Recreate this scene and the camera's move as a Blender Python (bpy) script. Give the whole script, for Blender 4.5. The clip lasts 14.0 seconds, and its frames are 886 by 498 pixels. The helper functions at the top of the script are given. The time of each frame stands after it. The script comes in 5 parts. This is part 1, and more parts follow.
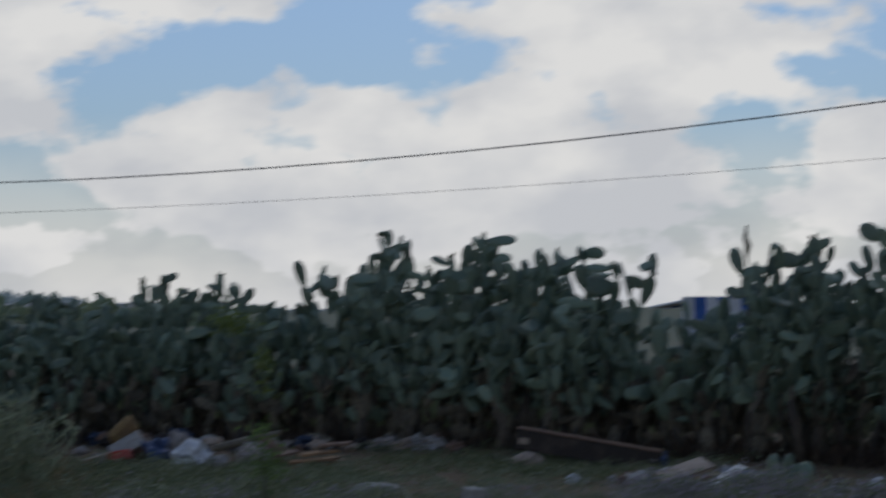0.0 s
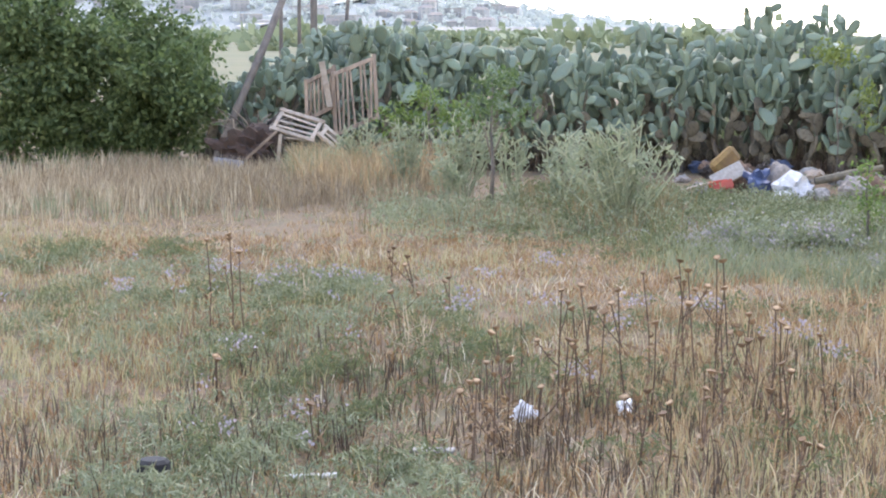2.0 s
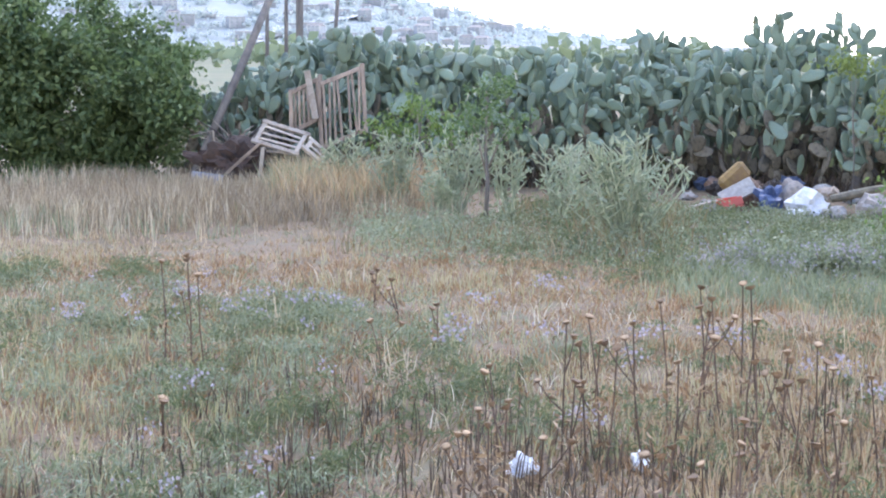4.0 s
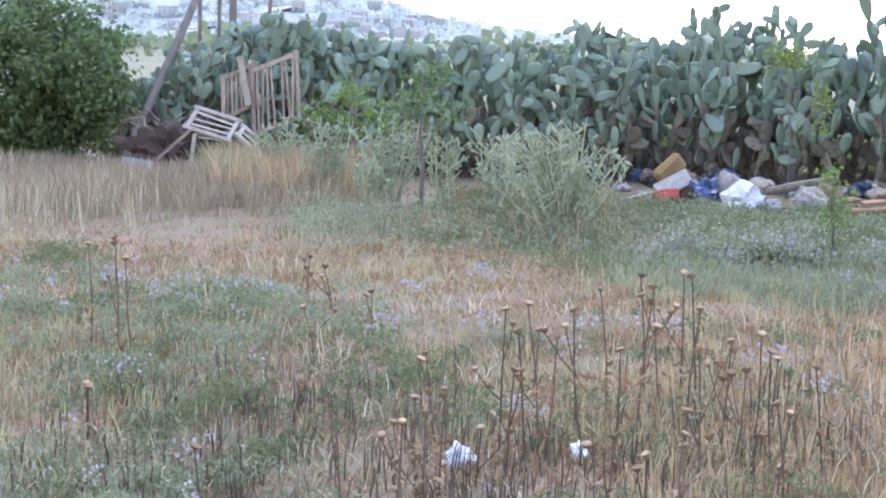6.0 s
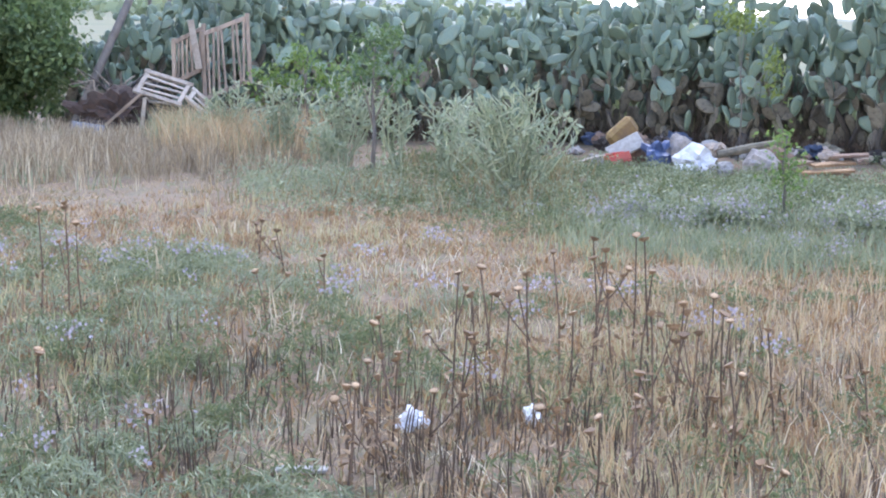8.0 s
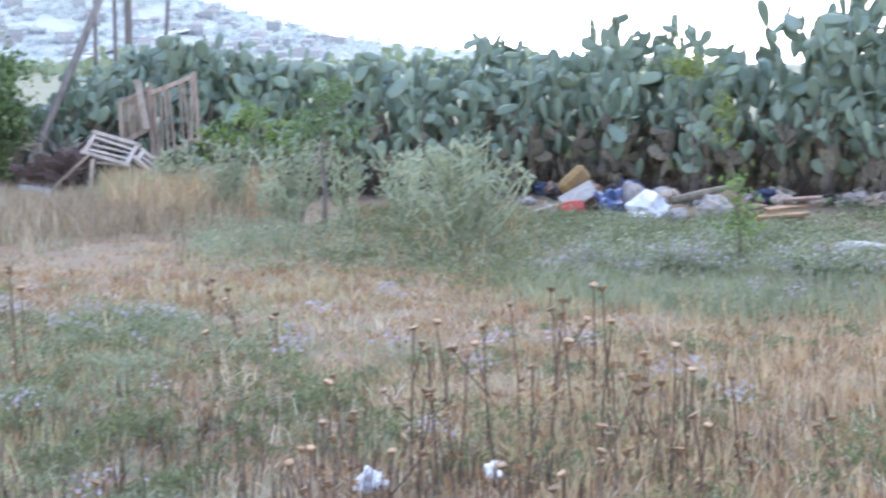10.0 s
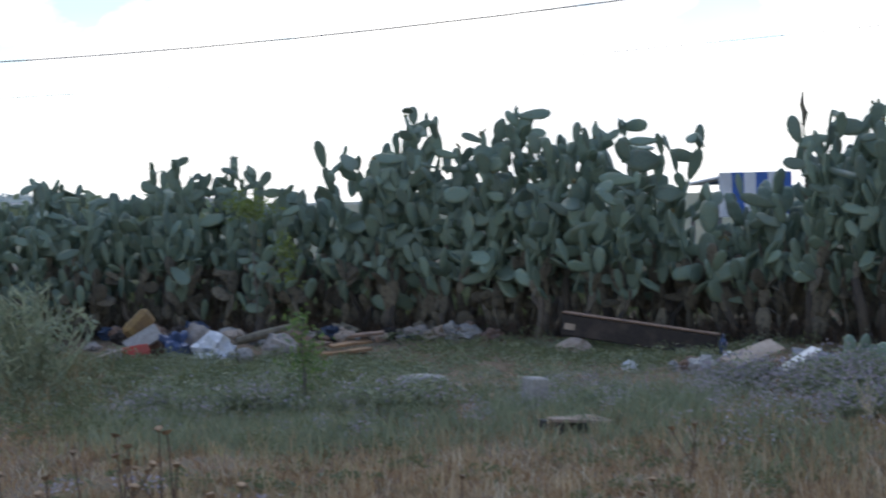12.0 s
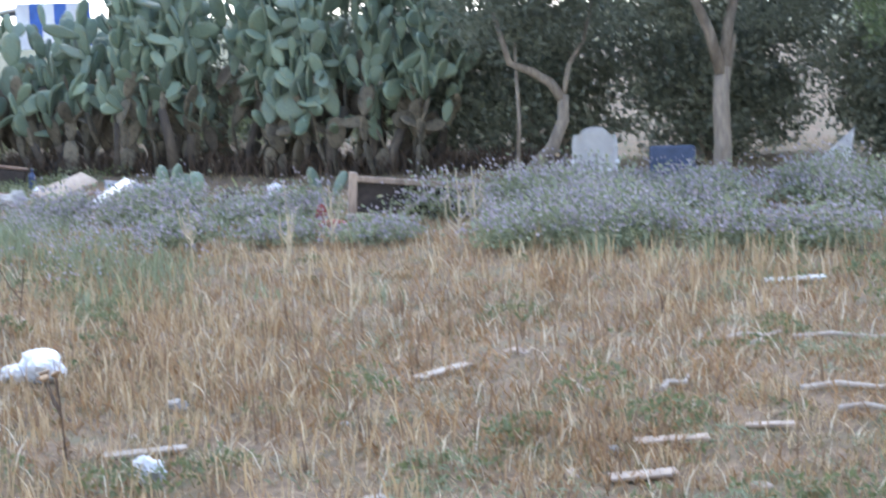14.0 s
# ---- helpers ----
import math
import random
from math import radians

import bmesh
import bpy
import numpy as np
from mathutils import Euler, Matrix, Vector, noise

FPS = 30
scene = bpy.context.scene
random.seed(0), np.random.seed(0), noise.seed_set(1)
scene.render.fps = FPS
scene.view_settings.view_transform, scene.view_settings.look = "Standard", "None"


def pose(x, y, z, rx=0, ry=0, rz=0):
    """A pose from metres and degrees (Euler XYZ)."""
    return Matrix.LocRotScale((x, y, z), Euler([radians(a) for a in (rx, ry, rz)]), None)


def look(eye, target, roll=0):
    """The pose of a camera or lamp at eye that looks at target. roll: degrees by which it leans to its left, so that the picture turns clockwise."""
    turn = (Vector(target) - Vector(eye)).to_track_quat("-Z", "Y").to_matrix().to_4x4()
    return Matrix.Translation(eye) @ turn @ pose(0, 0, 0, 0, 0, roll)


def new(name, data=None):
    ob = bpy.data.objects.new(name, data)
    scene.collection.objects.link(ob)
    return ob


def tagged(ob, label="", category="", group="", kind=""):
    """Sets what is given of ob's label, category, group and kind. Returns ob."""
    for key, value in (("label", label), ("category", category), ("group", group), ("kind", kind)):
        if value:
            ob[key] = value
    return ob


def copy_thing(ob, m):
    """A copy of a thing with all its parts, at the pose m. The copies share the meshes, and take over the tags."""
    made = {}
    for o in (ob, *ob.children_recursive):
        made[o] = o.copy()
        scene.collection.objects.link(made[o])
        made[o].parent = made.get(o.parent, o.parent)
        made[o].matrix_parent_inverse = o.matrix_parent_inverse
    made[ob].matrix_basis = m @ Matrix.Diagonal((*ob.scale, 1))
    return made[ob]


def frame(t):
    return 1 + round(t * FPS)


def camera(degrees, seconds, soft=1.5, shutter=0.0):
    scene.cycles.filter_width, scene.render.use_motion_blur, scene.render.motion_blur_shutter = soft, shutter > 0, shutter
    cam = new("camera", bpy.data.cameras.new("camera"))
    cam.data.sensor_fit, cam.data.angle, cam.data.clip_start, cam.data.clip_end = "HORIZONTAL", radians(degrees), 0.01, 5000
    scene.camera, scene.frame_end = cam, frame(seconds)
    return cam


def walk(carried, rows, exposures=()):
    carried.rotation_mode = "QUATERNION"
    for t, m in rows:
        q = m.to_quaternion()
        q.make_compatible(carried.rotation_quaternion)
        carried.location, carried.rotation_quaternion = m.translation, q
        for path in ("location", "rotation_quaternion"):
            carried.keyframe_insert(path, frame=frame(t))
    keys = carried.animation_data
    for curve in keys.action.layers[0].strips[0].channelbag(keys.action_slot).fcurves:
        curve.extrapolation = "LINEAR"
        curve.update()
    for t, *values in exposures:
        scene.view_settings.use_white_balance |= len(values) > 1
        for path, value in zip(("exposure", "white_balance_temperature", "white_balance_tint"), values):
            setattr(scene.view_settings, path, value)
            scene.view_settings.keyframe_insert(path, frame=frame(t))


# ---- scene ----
cam = camera(26.05, 14.0, soft=2.0, shutter=0.18)

# seconds, place, bearing to the right of north, tilt, lean
ROWS = [
    (0.0, 0.167, -1.600, 1.931, 14.950, 1.690, -0.350),
    (0.2, 0.167, -1.597, 1.931, 9.100, -0.120, -0.380),
    (0.3, 0.167, -1.595, 1.931, 6.985, -0.685, -0.400),
    (0.4, 0.167, -1.594, 1.931, 4.600, -1.560, -0.405),
    (0.5, 0.167, -1.593, 1.931, 2.875, -2.223, -0.416),
    (0.6, 0.150, -1.592, 1.944, 1.100, -3.020, -0.410),
    (0.7, 0.130, -1.591, 1.958, -0.050, -3.560, -0.400),
    (0.8, 0.112, -1.590, 1.972, -1.200, -4.080, -0.390),
    (0.9, 0.095, -1.588, 1.986, -2.000, -4.640, -0.380),
    (1.0, 0.080, -1.587, 1.999, -2.666, -5.189, -0.368),
    (1.5, 0.063, -1.664, 2.003, -2.816, -6.360, 0.031),
    (2.0, 0.058, -1.739, 2.006, -2.697, -6.475, 0.175),
    (4.3, 0.018, 0.505, 1.798, -2.552, -5.652, 0.432),
    (4.5, 0.000, 1.500, 1.722, -3.010, -5.358, 0.500),
    (5.0, 0.007, 1.049, 1.757, -2.136, -5.575, 0.957),
    (5.5, 0.018, 0.106, 1.795, -1.129, -5.806, 1.041),
    (6.0, 0.000, -0.025, 1.802, -0.476, -6.115, 1.211),
    (6.5, 0.000, -0.026, 1.803, 0.002, -6.418, 1.258),
    (7.0, -0.000, -0.012, 1.801, 0.511, -6.750, 1.221),
    (7.5, -0.000, -0.012, 1.801, 0.936, -7.053, 1.241),
    (7.7, -0.000, -0.010, 1.801, 1.058, -7.177, 1.219),
    (9.8, -0.001, 0.114, 1.789, -0.376, -6.067, 0.115),
    (10.0, 0.007, 0.185, 1.783, 2.339, -5.566, -0.279),
    (10.5, 0.031, 0.304, 1.773, 5.951, -4.308, -1.226),
    (11.0, 0.050, 0.365, 1.770, 7.813, -2.583, -1.540),
    (11.5, 0.038, 0.238, 1.781, 9.341, -0.984, -1.510),
    (12.0, 0.024, 0.091, 1.792, 15.307, -1.562, -1.490),
    (12.5, 0.039, 0.098, 1.790, 22.498, -3.853, -1.621),
    (12.6, 0.010, 0.080, 1.793, 23.200, -5.060, -1.610),
    (12.7, -0.030, 0.060, 1.796, 23.450, -6.150, -1.610),
    (12.8, -0.070, 0.040, 1.799, 23.200, -7.350, -1.610),
    (12.9, -0.100, 0.020, 1.802, 22.600, -7.950, -1.600),
    (13.0, -0.124, 0.009, 1.805, 21.792, -8.220, -1.600),
    (13.2, -0.123, 0.110, 1.796, 23.230, -7.530, -1.530),
    (13.3, -0.122, 0.180, 1.790, 24.850, -6.920, -1.480),
    (13.5, -0.119, 0.286, 1.780, 29.302, -5.527, -1.395),
    (13.8, -0.118, 0.306, 1.778, 34.150, -5.420, -1.560),
    (14.0, -0.117, 0.320, 1.777, 36.250, -7.128, -1.735),
]
EXPOSURES = [(0.0, -2.4, 6600, 10), (0.3, -2.4, 6600, 10), (0.5, -2.2, 6700, 10), (0.6, -1.6, 6900, 10), (1.0, -0.45, 7800, 12), (1.5, 0.4, 8200, 16), (2.0, 0.8, 8200, 16),
             (4.5, 0.88, 7000, 16), (7.5, 0.92, 7000, 16), (10.0, 0.95, 6900, 15), (10.5, 0.85, 6800, 13), (11.0, 0.65, 6700, 11), (11.5, 0.0, 6700, 10),
             (12.0, -0.95, 6700, 10), (12.5, -1.05, 6700, 10), (12.7, -0.45, 6700, 11), (13.0, 0.3, 6900, 12), (13.5, 0.45, 7000, 11), (14.0, 0.7, 7000, 11)]


def gaze(x, y, z, bearing, tilt, lean):
    return pose(x, y, z, 90 + tilt, 0, -bearing) @ pose(0, 0, 0, 0, 0, lean)


walk(cam, [(t, gaze(*r)) for t, *r in ROWS], EXPOSURES)

# ---------------------------------------------------------------- light
SUN_UP, SUN_TURN = radians(52), radians(20)
world = bpy.data.worlds.new("sky")
scene.world = world
world.use_nodes = True
wn, wl = world.node_tree.nodes, world.node_tree.links
wn.clear()
w_out, w_bg = wn.new("ShaderNodeOutputWorld"), wn.new("ShaderNodeBackground")
w_sky = wn.new("ShaderNodeTexSky")
w_sky.sky_type, w_sky.sun_disc, w_sky.sun_elevation, w_sky.sun_rotation = "NISHITA", False, SUN_UP, SUN_TURN
w_sky.dust_density = 2.0
w_gain = wn.new("ShaderNodeVectorMath")
w_gain.operation = "MULTIPLY"
w_gain.inputs[1].default_value = (2.2, 3.0, 4.1)
wl.new(w_sky.outputs[0], w_gain.inputs[0])
w_tc, w_map = wn.new("ShaderNodeTexCoord"), wn.new("ShaderNodeMapping")
w_map.inputs["Scale"].default_value = (1.0, 1.0, 1.9)
w_map.inputs["Location"].default_value = (0.35, 0.1, 0.2)
wl.new(w_tc.outputs["Generated"], w_map.inputs[0])
w_n = wn.new("ShaderNodeTexNoise")
w_n.inputs["Scale"].default_value, w_n.inputs["Detail"].default_value, w_n.inputs["Roughness"].default_value = 9.0, 7.0, 0.5
wl.new(w_map.outputs[0], w_n.inputs[0])
w_ramp = wn.new("ShaderNodeValToRGB")
w_ramp.color_ramp.elements[0].position, w_ramp.color_ramp.elements[1].position = 0.47, 0.525
w_thin, w_sub = wn.new("ShaderNodeMapRange"), wn.new("ShaderNodeMath")
w_sep = wn.new("ShaderNodeSeparateXYZ")
wl.new(w_tc.outputs["Generated"], w_sep.inputs[0])
w_thin.inputs["From Min"].default_value, w_thin.inputs["From Max"].default_value = 0.12, 0.5
w_thin.inputs["To Min"].default_value, w_thin.inputs["To Max"].default_value = 0.0, 0.12
wl.new(w_sep.outputs["Z"], w_thin.inputs["Value"])
w_sub.operation = "SUBTRACT"
wl.new(w_n.outputs[0], w_sub.inputs[0]), wl.new(w_thin.outputs[0], w_sub.inputs[1])
wl.new(w_sub.outputs[0], w_ramp.inputs[0])
# cloud veil thickens towards the horizon
w_veil = wn.new("ShaderNodeMapRange")
w_veil.inputs["From Min"].default_value, w_veil.inputs["From Max"].default_value = 0.0, 0.10
w_veil.inputs["To Min"].default_value, w_veil.inputs["To Max"].default_value = 0.95, 0.0
wl.new(w_sep.outputs["Z"], w_veil.inputs["Value"])
w_max = wn.new("ShaderNodeMath")
w_max.operation = "MAXIMUM"
wl.new(w_ramp.outputs[0], w_max.inputs[0]), wl.new(w_veil.outputs[0], w_max.inputs[1])
w_n2 = wn.new("ShaderNodeTexNoise")
w_n2.inputs["Scale"].default_value, w_n2.inputs["Detail"].default_value = 11.0, 6.0
wl.new(w_map.outputs[0], w_n2.inputs[0])
w_cl = wn.new("ShaderNodeValToRGB")
w_cl.color_ramp.elements[0].position, w_cl.color_ramp.elements[1].position = 0.38, 0.60
w_cl.color_ramp.elements[0].color, w_cl.color_ramp.elements[1].color = (27.5, 28.7, 30.8, 1), (37.0, 37.3, 37.5, 1)
wl.new(w_n2.outputs[0], w_cl.inputs[0])
w_mix = wn.new("ShaderNodeMix")
w_mix.data_type = "RGBA"
wl.new(w_max.outputs[0], w_mix.inputs["Factor"])
wl.new(w_gain.outputs[0], w_mix.inputs["A"]), wl.new(w_cl.outputs[0], w_mix.inputs["B"])
wl.new(w_mix.outputs["Result"], w_bg.inputs[0])
w_bg.inputs[1].default_value = 0.1
wl.new(w_bg.outputs[0], w_out.inputs[0])

sun = new("sun", bpy.data.lights.new("sun", "SUN"))
sun.data.energy, sun.data.angle, sun.data.color = 0.85, radians(14), (1.0, 0.95, 0.88)
sun.matrix_world = look((0, 0, 0), (-math.sin(SUN_TURN) * math.cos(SUN_UP), -math.cos(SUN_TURN) * math.cos(SUN_UP), -math.sin(SUN_UP)))

# ---------------------------------------------------------------- materials


def material(name, a, b, size=0.05, rough=0.85, bump=0.3, c=None, vary=0.25, per="object", metal=0.0, stretch=(1, 1, 1), clear=0.0):
    """Two tones by fine grain, a third by large stains, varied from piece to piece."""
    m = bpy.data.materials.new(name)
    m.use_nodes = True
    n, l = m.node_tree.nodes, m.node_tree.links
    p = n["Principled BSDF"]
    tc, mp = n.new("ShaderNodeTexCoord"), n.new("ShaderNodeMapping")
    mp.inputs["Scale"].default_value = stretch
    l.new(tc.outputs["Object"], mp.inputs[0])
    fine, wide = n.new("ShaderNodeTexNoise"), n.new("ShaderNodeTexNoise")
    fine.inputs["Scale"].default_value, fine.inputs["Detail"].default_value = 1 / size, 5
    wide.inputs["Scale"].default_value, wide.inputs["Detail"].default_value = 0.16 / size, 4
    for k in (fine, wide):
        l.new(mp.outputs[0], k.inputs[0])
    mix = n.new("ShaderNodeMix")
    mix.data_type = "RGBA"
    mix.inputs["A"].default_value, mix.inputs["B"].default_value = (*a, 1), (*b, 1)
    sharp = n.new("ShaderNodeMapRange")
    sharp.inputs["From Min"].default_value, sharp.inputs["From Max"].default_value = 0.35, 0.65
    l.new(fine.outputs[0], sharp.inputs[0]), l.new(sharp.outputs[0], mix.inputs["Factor"])
    stain = n.new("ShaderNodeMix")
    stain.data_type = "RGBA"
    stain.inputs["B"].default_value = (*(c or [v * 0.55 for v in a]), 1)
    edge = n.new("ShaderNodeMapRange")
    edge.inputs["From Min"].default_value, edge.inputs["From Max"].default_value = 0.48, 0.72
    l.new(wide.outputs[0], edge.inputs[0]), l.new(edge.outputs[0], stain.inputs["Factor"])
    l.new(mix.outputs["Result"], stain.inputs["A"])
    hsv, rnd, rng = n.new("ShaderNodeHueSaturation"), None, n.new("ShaderNodeMapRange")
    if per == "island":
        rnd = n.new("ShaderNodeNewGeometry").outputs["Random Per Island"]
    else:
        rnd = n.new("ShaderNodeObjectInfo").outputs["Random"]
    rng.inputs["To Min"].default_value, rng.inputs["To Max"].default_value = 1 - vary, 1 + vary
    l.new(rnd, rng.inputs[0]), l.new(rng.outputs[0], hsv.inputs["Value"])
    l.new(stain.outputs["Result"], hsv.inputs["Color"]), l.new(hsv.outputs[0], p.inputs["Base Color"])
    p.inputs["Roughness"].default_value, p.inputs["Metallic"].default_value = rough, metal
    if bump:
        bp = n.new("ShaderNodeBump")
        bp.inputs["Strength"].default_value, bp.inputs["Distance"].default_value = bump, size * 0.4
        l.new(fine.outputs[0], bp.inputs["Height"]), l.new(bp.outputs[0], p.inputs["Normal"])
    if clear:
        p.inputs["Transmission Weight"].default_value = clear
    return m


def leafy(name, tones, light=0.3, rough=0.6):
    """Thin leaves or blades: a tone for each by chance, some light coming through."""
    m = bpy.data.materials.new(name)
    m.use_nodes = True
    n, l = m.node_tree.nodes, m.node_tree.links
    p, out = n["Principled BSDF"], n["Material Output"]
    geo, ramp = n.new("ShaderNodeNewGeometry"), n.new("ShaderNodeValToRGB")
    e = ramp.color_ramp.elements
    while len(e) < len(tones):
        e.new(0.5)
    for k, tone in enumerate(tones):
        e[k].position, e[k].color = k / (len(tones) - 1), (*tone, 1)
    l.new(geo.outputs["Random Per Island"], ramp.inputs[0])
    l.new(ramp.outputs[0], p.inputs["Base Color"])
    p.inputs["Roughness"].default_value = rough
    tr, mx = n.new("ShaderNodeBsdfTranslucent"), n.new("ShaderNodeMixShader")
    mx.inputs[0].default_value = light
    l.new(ramp.outputs[0], tr.inputs[0])
    l.new(p.outputs[0], mx.inputs[1]), l.new(tr.outputs[0], mx.inputs[2]), l.new(mx.outputs[0], out.inputs["Surface"])
    return m


M_SOIL = material("dry_soil", (0.185, 0.122, 0.07), (0.095, 0.065, 0.04), 0.05, 0.95, 0.6, (0.10, 0.095, 0.05))
M_PAD = material("cactus_skin", (0.176, 0.243, 0.175), (0.135, 0.195, 0.148), 0.05, 0.55, 0.2, (0.180, 0.195, 0.115), 0.30)
M_PADFAR = material("cactus_skin_far", (0.176, 0.240, 0.178), (0.135, 0.190, 0.146), 0.05, 0.55, 0.2, (0.165, 0.172, 0.105), 0.30, per="island")
M_PADOLD = material("old_cactus_skin", (0.185, 0.155, 0.112), (0.11, 0.105, 0.075), 0.03, 0.85, 0.5, (0.055, 0.045, 0.035), 0.35)
M_TRUNK = material("woody_cactus_stem", (0.13, 0.11, 0.085), (0.08, 0.068, 0.055), 0.04, 0.95, 0.6, (0.05, 0.042, 0.036), 0.55, stretch=(1, 1, 0.4))
M_DEADSHADE = material("dead_shaded_cactus_pads", (0.17, 0.145, 0.11), (0.115, 0.10, 0.075), 0.04, 0.9, 0.4, (0.06, 0.05, 0.04), 0.4, per="island")
M_FRUIT = material("cactus_fruit", (0.16, 0.17, 0.06), (0.22, 0.14, 0.06), 0.02, 0.6, 0.2, None, 0.3)
M_BARK = material("grey_bark", (0.30, 0.26, 0.21), (0.20, 0.17, 0.14), 0.03, 0.95, 0.8, (0.12, 0.10, 0.08), 0.1, stretch=(1, 1, 0.25))
M_WOOD = material("weathered_wood", (0.34, 0.265, 0.205), (0.23, 0.175, 0.135), 0.02, 0.9, 0.4, (0.15, 0.11, 0.08), 0.2, stretch=(1, 1, 0.2))
M_PALE = material("bleached_wood", (0.44, 0.39, 0.33), (0.33, 0.28, 0.23), 0.02, 0.9, 0.4, (0.25, 0.20, 0.155), 0.15)
M_POLE = material("tarred_pole", (0.16, 0.14, 0.12), (0.11, 0.10, 0.09), 0.02, 0.9, 0.4, None, 0.1, stretch=(1, 1, 0.15))
M_DARKWOOD = material("dark_board", (0.036, 0.028, 0.023), (0.024, 0.019, 0.017), 0.03, 0.8, 0.3, (0.075, 0.055, 0.045), 0.1)
M_RUST = material("rusted_steel", (0.07, 0.042, 0.032), (0.038, 0.028, 0.024), 0.05, 0.85, 0.4, (0.06, 0.045, 0.04), 0.15)
M_PLASTIC = material("white_plastic", (0.60, 0.60, 0.58), (0.53, 0.53, 0.52), 0.08, 0.5, 0.05, (0.48, 0.46, 0.42), 0.08)
M_BAG = material("thin_white_plastic", (0.66, 0.68, 0.70), (0.56, 0.58, 0.61), 0.03, 0.5, 0.4, (0.42, 0.43, 0.44), 0.06)
M_BLUE = material("blue_plastic", (0.055, 0.09, 0.19), (0.04, 0.065, 0.13), 0.04, 0.5, 0.2, None, 0.1)
M_NAVY = material("dark_blue_fabric", (0.045, 0.07, 0.12), (0.035, 0.05, 0.09), 0.02, 0.8, 0.3, None, 0.1)
M_RED = material("red_plastic", (0.55, 0.075, 0.05), (0.45, 0.06, 0.04), 0.05, 0.5, 0.1, (0.30, 0.07, 0.05), 0.08)
M_DULLRED = material("faded_red_cloth", (0.26, 0.06, 0.045), (0.18, 0.045, 0.04), 0.04, 0.9, 0.3, (0.12, 0.05, 0.045), 0.1)
M_OCHRE = material("ochre_foam", (0.32, 0.22, 0.09), (0.25, 0.16, 0.075), 0.04, 0.95, 0.4, (0.22, 0.14, 0.09), 0.1)
M_BROWN = material("brown_fabric", (0.26, 0.17, 0.12), (0.18, 0.12, 0.09), 0.03, 0.95, 0.4, (0.12, 0.08, 0.06), 0.15)
M_GREY = material("grey_fabric", (0.34, 0.30, 0.27), (0.24, 0.22, 0.20), 0.03, 0.95, 0.4, (0.15, 0.13, 0.12), 0.1)
M_CARD = material("cardboard", (0.42, 0.34, 0.27), (0.34, 0.27, 0.21), 0.04, 0.9, 0.15, (0.26, 0.20, 0.15), 0.1)
M_TAN = material("orange_tan_board", (0.36, 0.22, 0.11), (0.28, 0.165, 0.085), 0.03, 0.85, 0.2, (0.18, 0.11, 0.06), 0.15)
M_STONE = material("pale_concrete", (0.36, 0.345, 0.32), (0.27, 0.26, 0.24), 0.04, 0.95, 0.5, (0.26, 0.25, 0.22), 0.15)
M_SHEET = material("grey_sheet_metal", (0.19, 0.21, 0.235), (0.14, 0.165, 0.19), 0.06, 0.8, 0.1, (0.22, 0.18, 0.15), 0.1, metal=0.3)
M_BLACK = material("black_plastic", (0.025, 0.026, 0.028), (0.016, 0.016, 0.018), 0.05, 0.85, 0.1, None, 0.1)
M_STEEL = material("dull_cable", (0.09, 0.09, 0.10), (0.06, 0.06, 0.07), 0.05, 0.6, 0.0, None, 0.0)
M_AWNW = material("awning_white", (0.78, 0.80, 0.82), (0.72, 0.74, 0.77), 0.1, 0.8, 0.1, None, 0.05)
M_AWNB = material("awning_blue", (0.06, 0.16, 0.48), (0.05, 0.13, 0.40), 0.1, 0.8, 0.1, None, 0.05)
# far hill and its houses: distance haze is mixed into these base colours
M_HILL = material("hazed_hillside", (0.275, 0.305, 0.295), (0.30, 0.325, 0.31), 12.0, 1.0, 0.0, (0.32, 0.33, 0.305), 0.0)
M_HOUSE = material("hazed_house_wall", (0.37, 0.375, 0.37), (0.33, 0.34, 0.335), 4.0, 0.9, 0.0, None, 0.12)
M_ROOF = material("hazed_roof", (0.26, 0.235, 0.215), (0.24, 0.22, 0.205), 3.0, 0.9, 0.0, None, 0.25)
M_PANE = material("hazed_pane", (0.26, 0.285, 0.29), (0.24, 0.26, 0.27), 3.0, 0.3, 0.0, None, 0.1)
M_FAR = material("stubble_plain", (0.16, 0.145, 0.08), (0.12, 0.125, 0.065), 8.0, 1.0, 0.0, (0.09, 0.115, 0.05), 0.0)
M_FARROAD = material("pale_road", (0.62, 0.60, 0.57), (0.55, 0.53, 0.50), 5.0, 0.9, 0.0, None, 0.0)
L_DRY = leafy("dry_straw", [(0.40, 0.285, 0.16), (0.49, 0.37, 0.215), (0.27, 0.175, 0.095), (0.61, 0.50, 0.33)], 0.25, 0.7)
L_BROWN = leafy("brown_stalks", [(0.21, 0.13, 0.075), (0.30, 0.20, 0.115), (0.12, 0.075, 0.05), (0.40, 0.28, 0.165)], 0.1, 0.8)
L_RUSSET = leafy("russet_straw", [(0.29, 0.165, 0.08), (0.37, 0.225, 0.11), (0.20, 0.11, 0.055), (0.43, 0.29, 0.155)], 0.2, 0.8)
L_YELLOW = leafy("yellowing_stalks", [(0.36, 0.33, 0.17), (0.44, 0.39, 0.21), (0.30, 0.29, 0.15), (0.52, 0.45, 0.28)], 0.25, 0.7)
L_DARK = leafy("dark_stalks_and_foot_shade", [(0.07, 0.05, 0.035), (0.11, 0.075, 0.05), (0.05, 0.04, 0.03)], 0.05, 0.9)
L_OLD = leafy("withered_weeds", [(0.17, 0.155, 0.07), (0.29, 0.22, 0.115), (0.125, 0.13, 0.06), (0.37, 0.28, 0.16), (0.20, 0.125, 0.07)], 0.2, 0.8)
